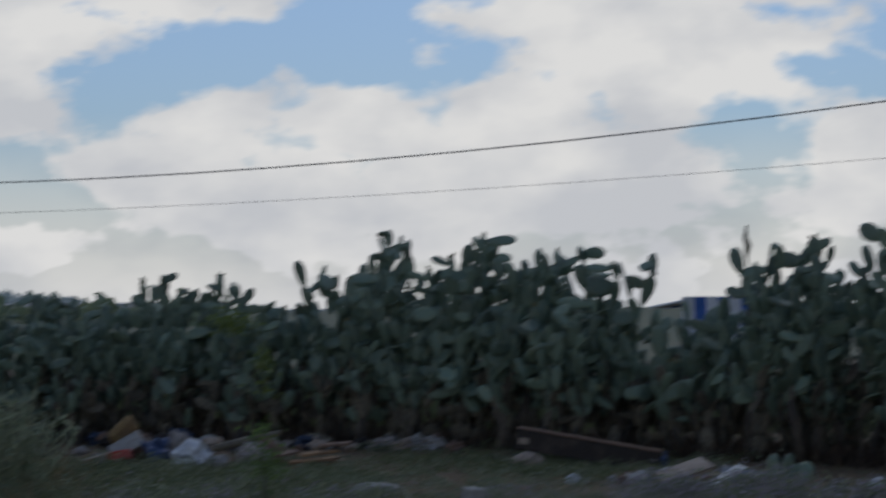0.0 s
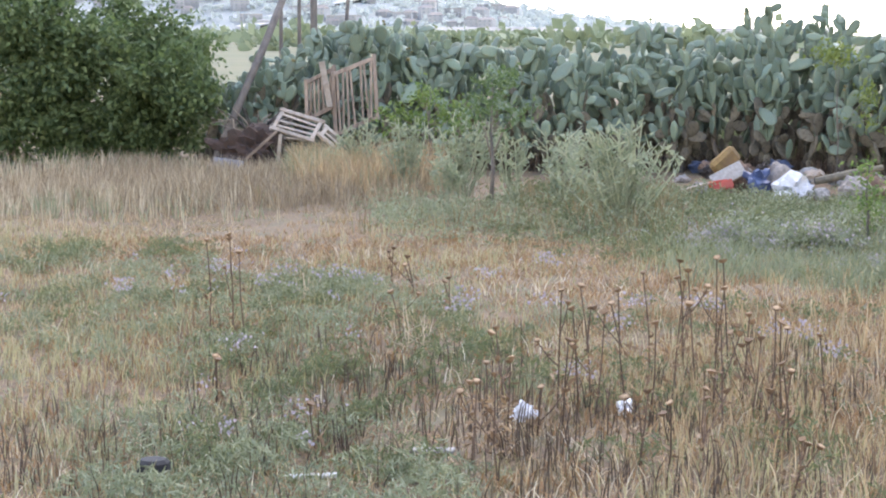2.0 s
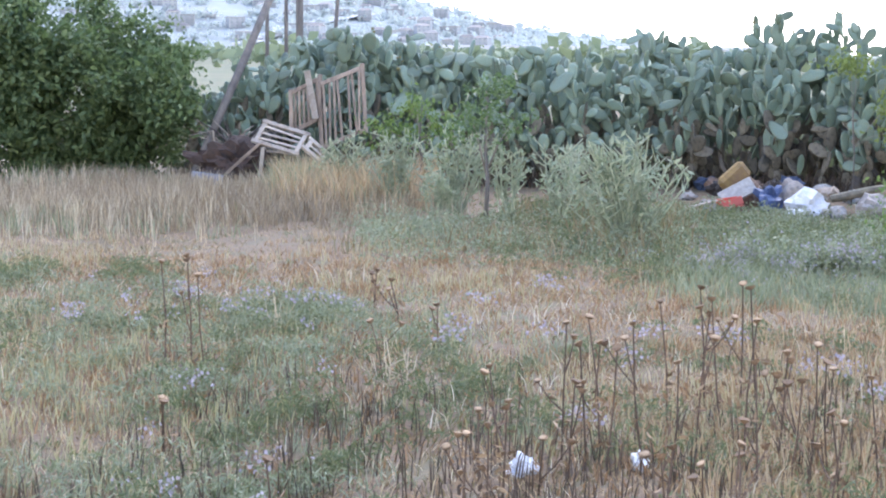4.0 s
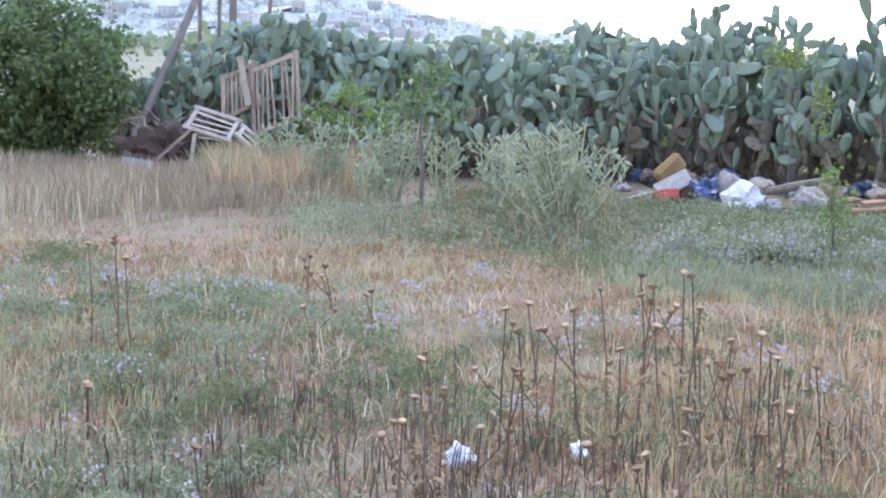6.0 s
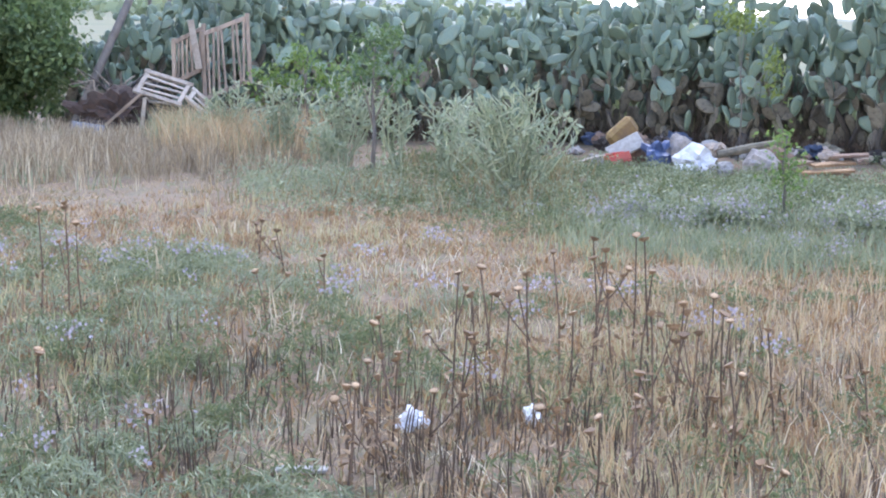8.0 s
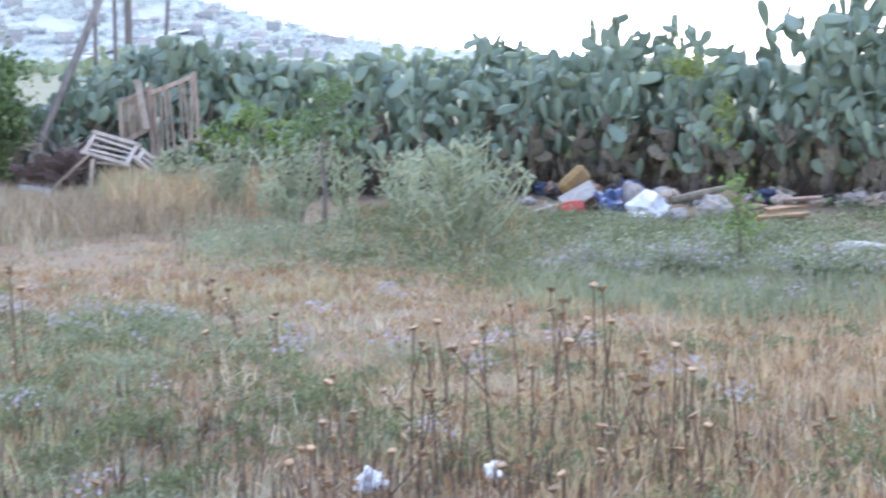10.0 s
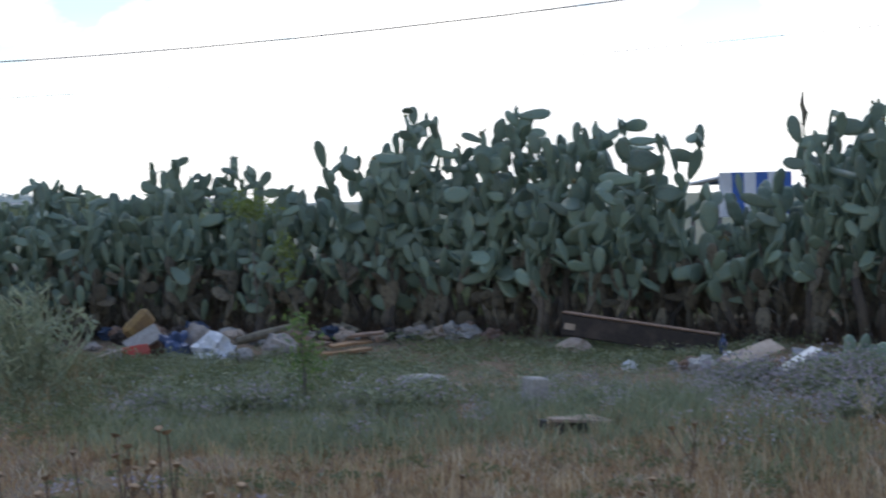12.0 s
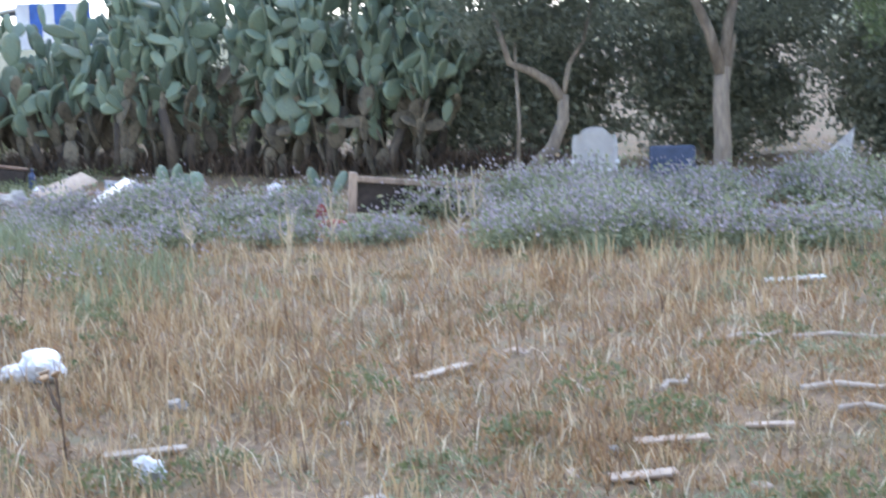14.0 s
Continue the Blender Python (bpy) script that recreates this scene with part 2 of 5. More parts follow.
L_GREEN = leafy("green_blades", [(0.105, 0.135, 0.06), (0.14, 0.17, 0.078), (0.185, 0.205, 0.095), (0.12, 0.145, 0.068)], 0.3)
L_GREY = leafy("grey_green_leaves", [(0.17, 0.205, 0.12), (0.225, 0.26, 0.155), (0.30, 0.325, 0.21), (0.19, 0.225, 0.11)], 0.25)
L_THISTLE = leafy("thistle_leaves", [(0.22, 0.27, 0.17), (0.27, 0.32, 0.20), (0.34, 0.38, 0.26), (0.20, 0.25, 0.14)], 0.3)
L_BUSH = leafy("bush_leaves", [(0.062, 0.105, 0.042), (0.095, 0.150, 0.055), (0.145, 0.200, 0.075), (0.075, 0.125, 0.05)], 0.35)
L_OLIVE = leafy("olive_leaves", [(0.14, 0.165, 0.12), (0.18, 0.205, 0.15), (0.115, 0.135, 0.10), (0.21, 0.235, 0.17)], 0.35)
L_CITRUS = leafy("fresh_leaves", [(0.10, 0.17, 0.045), (0.14, 0.22, 0.06), (0.18, 0.25, 0.07), (0.08, 0.14, 0.045)], 0.35)
L_LILAC = leafy("lilac_flowers", [(0.33, 0.29, 0.33), (0.39, 0.345, 0.385), (0.27, 0.245, 0.265), (0.46, 0.415, 0.45)], 0.3)

# ---------------------------------------------------------------- building helpers


def mesh_of(name, bm, mat, smooth=False):
    me = bpy.data.meshes.new(name)
    bm.normal_update()
    bm.to_mesh(me)
    bm.free()
    me.materials.append(mat)
    if smooth:
        me.polygons.foreach_set("use_smooth", [True] * len(me.polygons))
    return me


def part(name, bm, mat, parent, label="", smooth=False):
    ob = new(name, mesh_of(name, bm, mat, smooth))
    ob.parent = parent
    return tagged(ob, label)


def thing(name, m, label, category, group="", kind=""):
    ob = new(name)
    ob.matrix_basis = m
    return tagged(ob, label, category, group, kind)


def solid(name, bm, mat, m, label, category, group="", smooth=False):
    ob = new(name, mesh_of(name, bm, mat, smooth))
    ob.matrix_basis = m
    return tagged(ob, label, category, group)


def box(bm, sx, sy, sz, m=None, bevel=0.0):
    r = bmesh.ops.create_cube(bm, size=1.0, matrix=(m or Matrix()) @ Matrix.Diagonal((sx, sy, sz, 1)))
    if bevel:
        vs = set(r["verts"])
        bmesh.ops.bevel(bm, geom=[e for e in bm.edges if e.verts[0] in vs], offset=bevel, segments=1, affect="EDGES")
    return bm


def boxed(sx, sy, sz, m=None, bevel=0.0):
    return box(bmesh.new(), sx, sy, sz, m, bevel)


def tube(bm, points, radii, sides=7):
    """A bent, tapering limb through points."""
    pts = [Vector(p) for p in points]
    rings = []
    for i, p in enumerate(pts):
        d = (pts[min(i + 1, len(pts) - 1)] - pts[max(i - 1, 0)]).normalized()
        u = d.cross(Vector((0.31, 0.95, 0.05)))
        u = (u if u.length > 0.05 else d.cross(Vector((1, 0, 0)))).normalized()
        v = d.cross(u)
        rings.append([bm.verts.new(p + (u * math.cos(2 * math.pi * k / sides) + v * math.sin(2 * math.pi * k / sides)) * radii[i]) for k in range(sides)])
    for a, b in zip(rings, rings[1:]):
        for k in range(sides):
            bm.faces.new((a[k], a[(k + 1) % sides], b[(k + 1) % sides], b[k]))
    bm.faces.new(rings[0][::-1])
    bm.faces.new(rings[-1])
    return bm


def lump(bm, sx, sy, sz, rough=0.2, seed=0, cuts=3, m=None):
    """A crumpled rounded body that sits on z = 0."""
    r = bmesh.ops.create_icosphere(bm, subdivisions=cuts, radius=1.0)
    for v in r["verts"]:
        k = 1 + rough * (1.3 * noise.noise(v.co * 1.5 + Vector((seed, 0, 0))) - 1.6 * abs(noise.noise(v.co * 2.6 + Vector((0, seed, 0)))) + 0.3)
        c = v.co * k
        v.co = Vector((c.x * sx / 2, c.y * sy / 2, max(0.0, (c.z + 0.75) * sz / 1.75)))
        if m:
            v.co = m @ v.co
    return bm


def flat_mesh(name, verts, faces_per, mat):
    """A mesh from numpy arrays: verts (n, k, 3) for n islands; faces_per: faces of one island."""
    n, k, _ = verts.shape
    me = bpy.data.meshes.new(name)
    loops = np.concatenate([np.array(f) for f in faces_per])
    sizes = np.array([len(f) for f in faces_per])
    me.vertices.add(n * k)
    me.vertices.foreach_set("co", verts.reshape(-1).astype(np.float32))
    every = (loops[None, :] + (np.arange(n) * k)[:, None]).reshape(-1)
    me.loops.add(len(every))
    me.loops.foreach_set("vertex_index", every.astype(np.int32))
    me.polygons.add(n * len(sizes))
    starts = np.concatenate([[0], np.cumsum(np.tile(sizes, n))[:-1]])
    me.polygons.foreach_set("loop_start", starts.astype(np.int32))
    me.materials.append(mat)
    me.update(calc_edges=True)
    me.validate()
    return me


rng = np.random.default_rng(7)


def blades(name, x, y, height, width, lean, mat, label, z=None):
    """Many bent grass blades or stalks, one to each x, y."""
    n = len(x)
    z = ground_z(x, y) - 0.01 if z is None else z
    h = height * rng.uniform(0.55, 1.15, n)
    turn, way = rng.uniform(0, 6.283, n), rng.uniform(0, 6.283, n)
    bend = lean * rng.uniform(0.1, 1.0, n) * h
    wx, wy = np.cos(turn) * width / 2, np.sin(turn) * width / 2
    bx, by = np.cos(way) * bend, np.sin(way) * bend
    v = np.empty((n, 5, 3))
    v[:, 0] = np.stack([x - wx, y - wy, z], -1)
    v[:, 1] = np.stack([x + wx, y + wy, z], -1)
    v[:, 2] = np.stack([x + wx * 0.8 + bx * 0.35, y + wy * 0.8 + by * 0.35, z + h * 0.6], -1)
    v[:, 3] = np.stack([x - wx * 0.8 + bx * 0.35, y - wy * 0.8 + by * 0.35, z + h * 0.6], -1)
    v[:, 4] = np.stack([x + bx, y + by, z + h], -1)
    ob = new(name, flat_mesh(name, v, [(0, 1, 2, 3), (3, 2, 4)], mat))
    return tagged(ob, label, "grass", kind="stuff")


def leaves_mesh(name, centres, size, mat, upward=0.2, slim=0.5):
    """Folded leaves at the centres, turned by chance."""
    n = len(centres)
    a = rng.normal(size=(n, 3))
    a[:, 2] += upward
    a /= np.linalg.norm(a, axis=1)[:, None]
    b = np.cross(a, rng.normal(size=(n, 3)))
    b /= np.linalg.norm(b, axis=1)[:, None]
    c = np.cross(a, b)
    s = (size * rng.uniform(0.6, 1.3, n))[:, None]
    v = np.stack([centres - a * s * 0.5, centres + b * s * slim * 0.5 + c * s * 0.1, centres + a * s * 0.5, centres - b * s * slim * 0.5 + c * s * 0.1], 1)
    return flat_mesh(name, v, [(0, 1, 2), (0, 2, 3)], mat)


def ground_z(x, y):
    x, y = np.asarray(x, float), np.asarray(y, float)
    near = np.exp(-((x - 3) ** 2 + (y - 14) ** 2) / 900)
    return near * (0.035 * np.sin(x * 1.3 + 0.4) * np.cos(y * 0.9) + 0.025 * np.sin(x * 0.55 + y * 0.7))


def gz(x, y):
    return float(ground_z(x, y))


# ---------------------------------------------------------------- ground and distance
edges_x = np.concatenate([np.linspace(-3000, -60, 14), np.linspace(-25, 45, 141), np.linspace(90, 3000, 14)])
edges_y = np.concatenate([np.linspace(-3000, -60, 10), np.linspace(-12, 60, 145), np.linspace(100, 3200, 22)])
gx, gy = np.meshgrid(edges_x, edges_y)
nx, ny = len(edges_x), len(edges_y)
near_rough = np.exp(-((gx - 3) ** 2 + (gy - 14) ** 2) / 900) * rng.normal(0, 0.012, gx.shape)
gv = np.stack([gx, gy, ground_z(gx, gy) + near_rough - np.clip(gy - 60, 0, 600) * 0.004], -1).reshape(-1, 3)
me = bpy.data.meshes.new("ground")
me.from_pydata(gv.tolist(), [], [(j * nx + i, j * nx + i + 1, (j + 1) * nx + i + 1, (j + 1) * nx + i) for j in range(ny - 1) for i in range(nx - 1)])
me.materials.append(M_SOIL)
me.materials.append(M_FAR)
for poly in me.polygons:
    poly.material_index = 1 if poly.center.y > 62 or abs(poly.center.x) > 70 else 0
tagged(new("ground", me), "dry field soil with thin weeds and stubble", "ground", kind="structure")

# the hill: ridge height along x, at 2 km
hx = np.linspace(-1400, 420, 92)
ridge = np.interp(hx, [-1400, -900, -620, -460, -364, -210, -116, -35, 98, 200, 420], [186, 160, 137, 122, 103, 80, 53, 29, 10, 1, -6])
hv, hf = [], []
for j in range(16):
    s = j / 15
    for i, x in enumerate(hx):
        wob = 5 * noise.noise((x * 0.012, j * 0.5, 0)) + 3 * noise.noise((x * 0.05, j, 3))
        hv.append((x, 1500 + 500 * s, -4 + (ridge[i] + 4) * (s ** 0.9) + wob * min(1, s * 3) * (0.35 if j == 15 else 1)))
for j in range(15):
    for i in range(91):
        hf.append((j * 92 + i, j * 92 + i + 1, (j + 1) * 92 + i + 1, (j + 1) * 92 + i))
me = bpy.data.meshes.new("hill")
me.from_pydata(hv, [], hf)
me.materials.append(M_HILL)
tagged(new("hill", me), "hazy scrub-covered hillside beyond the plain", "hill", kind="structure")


def hill_z(x, y):
    s = min(1, max(0, (y - 1500) / 500))
    return -4 + (float(np.interp(x, hx, ridge)) + 4) * s ** 0.9

# ---------------------------------------------------------------- prickly pears
PAD_SHAPES = []
for k in range(6):
    bm = bmesh.new()
    rw, bend, thick = 0.205 + 0.02 * k, 0.05 * (k % 3 - 1), 0.036
    outline = []
    for a in range(12):
        t = 2 * math.pi * a / 12
        up = 0.5 - 0.5 * math.cos(t)
        wide = rw * math.sin(t) * (0.72 + 0.45 * up) * (1 + 0.06 * math.sin(3 * t + k))
        outline.append((wide, up))
    rings = []
    for scale, side in ((0.62, -1), (0.93, -0.75), (1.0, 0.0), (0.93, 0.75), (0.62, 1)):
        ring = []
        for wide, up in outline:
            z = 0.5 + (up - 0.5) * scale
            ring.append(bm.verts.new((wide * scale, side * thick + bend * (z - 0.3) ** 2 * 2, z)))
        rings.append(ring)
    for a, b in zip(rings, rings[1:]):
        for q in range(12):
            bm.faces.new((a[q], a[(q + 1) % 12], b[(q + 1) % 12], b[q]))
    bm.faces.new(rings[0][::-1]), bm.faces.new(rings[-1])
    bmesh.ops.recalc_face_normals(bm, faces=bm.faces[:])
    PAD_SHAPES.append((mesh_of("pad", bm.copy(), M_PAD, True), mesh_of("old_pad", bm, M_PADOLD, True)))

bm = bmesh.new()
bmesh.ops.create_icosphere(bm, subdivisions=1, radius=1.0, matrix=Matrix.Translation((0, 0, 0.6)))
FRUIT = mesh_of("fruit", bm, M_FRUIT, True)

# plan line and heights in metres, worked back to fit the camera's skyline
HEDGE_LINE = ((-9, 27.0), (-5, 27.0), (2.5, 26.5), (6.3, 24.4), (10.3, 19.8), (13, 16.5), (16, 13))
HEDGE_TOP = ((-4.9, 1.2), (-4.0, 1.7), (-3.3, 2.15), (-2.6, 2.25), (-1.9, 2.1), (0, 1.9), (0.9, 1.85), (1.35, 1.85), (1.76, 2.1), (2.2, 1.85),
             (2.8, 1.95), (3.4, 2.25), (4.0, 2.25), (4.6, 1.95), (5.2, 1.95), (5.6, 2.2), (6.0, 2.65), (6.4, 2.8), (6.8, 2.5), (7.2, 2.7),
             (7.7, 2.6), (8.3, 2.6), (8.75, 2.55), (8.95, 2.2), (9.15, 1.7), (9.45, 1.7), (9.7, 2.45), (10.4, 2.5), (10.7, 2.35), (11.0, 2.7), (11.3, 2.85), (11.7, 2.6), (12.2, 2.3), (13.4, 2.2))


def set_pad(plant, root, way, face, length, old, depth, fruit=0):
    """One pad from root along way, its flat side turned towards face."""
    z = way.normalized()
    y = (face - z * face.dot(z))
    y = y.normalized() if y.length > 0.05 else z.orthogonal().normalized()
    x = y.cross(z)
    m = Matrix((x, y, z)).transposed().to_4x4()
    shape = random.choice(PAD_SHAPES)
    ob = new("pad", shape[1 if old else 0])
    ob.parent = plant
    wide = random.choice((random.uniform(0.66, 1.0), random.uniform(0.8, 1.2)))
    ob.matrix_basis = Matrix.Translation(root) @ m @ Matrix.Diagonal((length * wide, length * random.uniform(0.9, 1.5), length, 1))
    for _ in range(fruit):
        f = new("fruit", FRUIT)
        f.parent = ob
        a = random.uniform(-0.9, 0.9)
        f.matrix_basis = pose(0.3 * math.sin(a), 0, 0.5 + 0.47 * math.cos(a), 0, math.degrees(a), 0) @ Matrix.Diagonal((0.055, 0.06 / 0.8, 0.085, 1))
    return root + z * length * 0.94


def prickly_pear(x, y, top, stems, label, spread=0.55):
    size = 0.8 if x < 5.5 else 0.95
    plant = thing("prickly_pear", pose(x, y, gz(x, y) - 0.04), label, "cactus", "prickly pears in the hedge")
    for s in range(stems):
        goal = top * random.uniform(0.62, 1.0) if s else top
        p = Vector((random.uniform(-spread, spread), random.uniform(-0.35, 0.35), 0))
        way = Vector((random.uniform(-0.4, 0.4), random.uniform(-0.3, 0.25), 1))
        level = 0
        if x > 2.0 and random.random() < 0.38:
            foot, rise = p.copy(), random.uniform(0.12, 0.30) * goal
            p = foot + Vector((random.uniform(-0.3, 0.3), random.uniform(-0.15, 0.1), rise))
            bow = foot.lerp(p, 0.55) + Vector((random.uniform(-0.13, 0.13), random.uniform(-0.05, 0.05), 0))
            thick = random.uniform(0.03, 0.075)
            part("stem", tube(bmesh.new(), [foot, bow, p + Vector((0, 0, 0.05))], [thick * 1.2, thick * random.uniform(0.8, 1.1), thick * 0.8], 8), M_TRUNK, plant, smooth=True)
            level = 1
        while True:
            room = goal - p.z
            if room < 0.14 or level > 11:
                break
            length = size * min(random.uniform(0.28, 0.48), max(0.24, room))
            old = level < 2 or (p.z < 1.0 and random.random() < 0.5)
            face = Vector((random.uniform(-1, 1), -random.uniform(0.1, 1.2), random.uniform(-0.2, 0.3)))
            end = set_pad(plant, p, way, face, length, old, level, random.choice((0, 0, 0, 0, 0, 2, 3)) if room < 0.5 else 0)
            if level >= 1:
                for _ in range(random.choice((1, 2, 2, 2))):
                    side = Vector((random.uniform(-1.0, 1.0), random.uniform(-1.0, 0.7), random.uniform(-0.1, 1.3)))
                    q = p.lerp(end, random.uniform(0.5, 0.95))
                    l2 = size * random.uniform(0.24, 0.40)
                    if random.random() < 0.22:
                        side.z, l2 = random.uniform(-0.5, 0.15), l2 * 1.35
                    if q.z + side.normalized().z * l2 < goal and q.z > (0.5 if x > 5 else 0.35):
                        e2 = set_pad(plant, q, side, Vector((random.uniform(-1, 1), -1, random.uniform(-0.3, 0.6))), l2, p.z < 0.6 and random.random() < 0.6, level)
                        if random.random() < 0.45 and e2.z + 0.25 < goal:
                            set_pad(plant, e2, side * 0.4 + Vector((0, 0, 0.8)), Vector((random.uniform(-1, 1), -1, 0.2)), random.uniform(0.22, 0.34), False, level)
            p = end
            way = Vector((random.uniform(-0.45, 0.45), random.uniform(-0.4, 0.25), 1))
            level += 1
    return plant


random.seed(11)
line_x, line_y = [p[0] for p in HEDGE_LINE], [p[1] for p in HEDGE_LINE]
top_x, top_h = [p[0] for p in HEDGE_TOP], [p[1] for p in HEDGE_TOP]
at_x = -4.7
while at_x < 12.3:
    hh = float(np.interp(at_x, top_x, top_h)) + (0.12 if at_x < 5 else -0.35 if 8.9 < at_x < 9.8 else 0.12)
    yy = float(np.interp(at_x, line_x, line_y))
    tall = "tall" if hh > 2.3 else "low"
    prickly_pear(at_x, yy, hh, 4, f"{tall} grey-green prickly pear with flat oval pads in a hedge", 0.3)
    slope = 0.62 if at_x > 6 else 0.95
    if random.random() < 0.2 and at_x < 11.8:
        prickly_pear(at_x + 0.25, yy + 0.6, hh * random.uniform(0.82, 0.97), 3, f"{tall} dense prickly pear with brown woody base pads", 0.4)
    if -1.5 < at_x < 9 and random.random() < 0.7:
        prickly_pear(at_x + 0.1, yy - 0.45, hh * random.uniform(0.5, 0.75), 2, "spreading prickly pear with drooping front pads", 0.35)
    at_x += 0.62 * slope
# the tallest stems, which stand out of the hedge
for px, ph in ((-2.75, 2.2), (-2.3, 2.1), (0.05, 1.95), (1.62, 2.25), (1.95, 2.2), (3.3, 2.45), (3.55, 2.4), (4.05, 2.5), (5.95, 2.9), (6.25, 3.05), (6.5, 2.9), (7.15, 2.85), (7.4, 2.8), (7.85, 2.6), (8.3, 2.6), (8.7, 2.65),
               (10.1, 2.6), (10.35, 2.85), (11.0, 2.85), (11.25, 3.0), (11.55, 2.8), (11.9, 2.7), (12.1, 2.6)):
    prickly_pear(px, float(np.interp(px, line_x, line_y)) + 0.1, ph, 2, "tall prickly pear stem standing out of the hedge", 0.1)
# the deep body of the hedge behind the single plants
body_v = np.empty(len(PAD_SHAPES[2][0].vertices) * 3, np.float32)
PAD_SHAPES[2][0].vertices.foreach_get("co", body_v)
body_v = body_v.reshape(-1, 3)
body_f = [tuple(p.vertices) for p in PAD_SHAPES[2][0].polygons]
n_body = 3000
bx = rng.uniform(-4.9, 12.4, n_body)
by = np.interp(bx, line_x, line_y) + rng.uniform(0.25, 1.25, n_body) * np.where(bx > 6, 1.3, 1.0)
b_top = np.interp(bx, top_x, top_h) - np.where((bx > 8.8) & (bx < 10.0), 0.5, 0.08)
b_len = rng.uniform(0.24, 0.40, n_body) * np.where(bx < 5.5, 0.85, 1.0)
bz = rng.uniform(0.0, 1.0, n_body) ** 0.8 * (b_top - b_len)
up_ = np.stack([rng.normal(0, 0.38, n_body), rng.normal(0, 0.3, n_body), np.ones(n_body)], -1)
up_ /= np.linalg.norm(up_, axis=1)[:, None]
side = np.cross(up_, rng.normal(size=(n_body, 3)) * (0.5, 1.0, 0.2))
side /= np.linalg.norm(side, axis=1)[:, None]
out_ = np.cross(side, up_)
bv = body_v[None]
body = np.stack([bx, by, bz], -1)[:, None] + b_len[:, None, None] * (bv[..., 0:1] * side[:, None] + bv[..., 1:2] * 1.2 * out_[:, None] + bv[..., 2:3] * up_[:, None])
# low pads turn dead brown, which also paints in the shade under the canopy
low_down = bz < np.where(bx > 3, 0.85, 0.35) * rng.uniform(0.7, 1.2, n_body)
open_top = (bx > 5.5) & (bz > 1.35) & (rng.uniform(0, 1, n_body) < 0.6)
for kind_of, mask, skin, says in (("prickly_pear_thicket", ~low_down & ~open_top, M_PADFAR, "dense mass of prickly pear pads inside the hedge"), ("dead_pad_thicket", low_down, M_DEADSHADE, "brown dead pads sagging inside the hedge foot, canopy shade in their colour")):
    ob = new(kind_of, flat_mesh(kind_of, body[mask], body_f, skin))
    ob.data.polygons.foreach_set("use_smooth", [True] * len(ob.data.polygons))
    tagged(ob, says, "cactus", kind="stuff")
st = thing("flower_stalk", pose(9.9, 20.3, 0), "tall thin dead flower stalk in the hedge", "stalk")
part("stem", tube(bmesh.new(), [(0, 0, 0), (0.02, 0, 1.6), (0, 0, 2.85)], [0.02, 0.018, 0.012], 6), M_PADOLD, st)
part("seed_spike", tube(bmesh.new(), [(0, 0, 2.5), (0.02, 0, 2.65), (-0.015, 0, 2.75), (0, 0, 2.9)], [0.02, 0.04, 0.03, 0.012], 6), M_PADOLD, st)

# ---------------------------------------------------------------- trees and shrubs


def crown_points(lobes, n, shell=0.55, clump=14, loose=0.075):
    """Points in and near the skin of ellipsoid lobes (x, y, z, rx, ry, rz), in small clumps."""
    vol = np.array([l[3] * l[4] * l[5] for l in lobes]) ** 0.75
    pick = rng.choice(len(lobes), n // clump, p=vol / vol.sum())
    lob = np.array(lobes)[pick]
    d = rng.normal(size=(len(pick), 3))
    d /= np.linalg.norm(d, axis=1)[:, None]
    r = 1 - shell * rng.uniform(0, 1, len(pick)) ** 1.6 + rng.normal(0, 0.05, len(pick))
    c = lob[:, :3] + d * lob[:, 3:] * r[:, None]
    own = (loose * rng.uniform(0.6, 1.5, len(pick))).repeat(clump)[:, None]
    pts = np.repeat(c, clump, axis=0) + rng.normal(0, 1, (len(pick) * clump, 3)) * own * (1, 1, 0.8)
    return pts[pts[:, 2] > 0.05]


def big_bush(name, x, y, lobes, n, leaf, mat, label, limbs=6, clump=14, loose=0.075):
    b = thing(name, pose(x, y, gz(x, y)), label, "bush" if "bush" in name else "tree")
    for k in range(limbs):
        l = lobes[k % min(6, len(lobes))]
        a = Vector((l[0] * 0.9 + random.uniform(-0.3, 0.3), l[1] * 0.9, -0.05))
        e = Vector((l[0] + random.uniform(-0.2, 0.2), l[1], l[2]))
        part("limb", tube(bmesh.new(), [a, a.lerp(e, 0.4) + Vector((0, 0, 0.15)), e], [0.06, 0.045, 0.015]), M_BARK, b)
    ob = new("crown", leaves_mesh("crown", crown_points(lobes, n, 0.55, clump, loose), leaf, mat))
    ob.parent = b
    return b


random.seed(5)
BUSH_LOBES = [(-2.3, 0, 1.2, 1.25, 0.9, 1.15), (-0.9, -0.3, 1.15, 1.15, 0.9, 1.15), (0.45, -0.2, 1.0, 1.05, 0.9, 0.95), (1.25, -0.3, 0.85, 0.75, 0.7, 0.8), (0.0, -0.6, 0.7, 1.4, 0.5, 0.5), (-2.0, -0.5, 0.7, 1.2, 0.5, 0.5)]
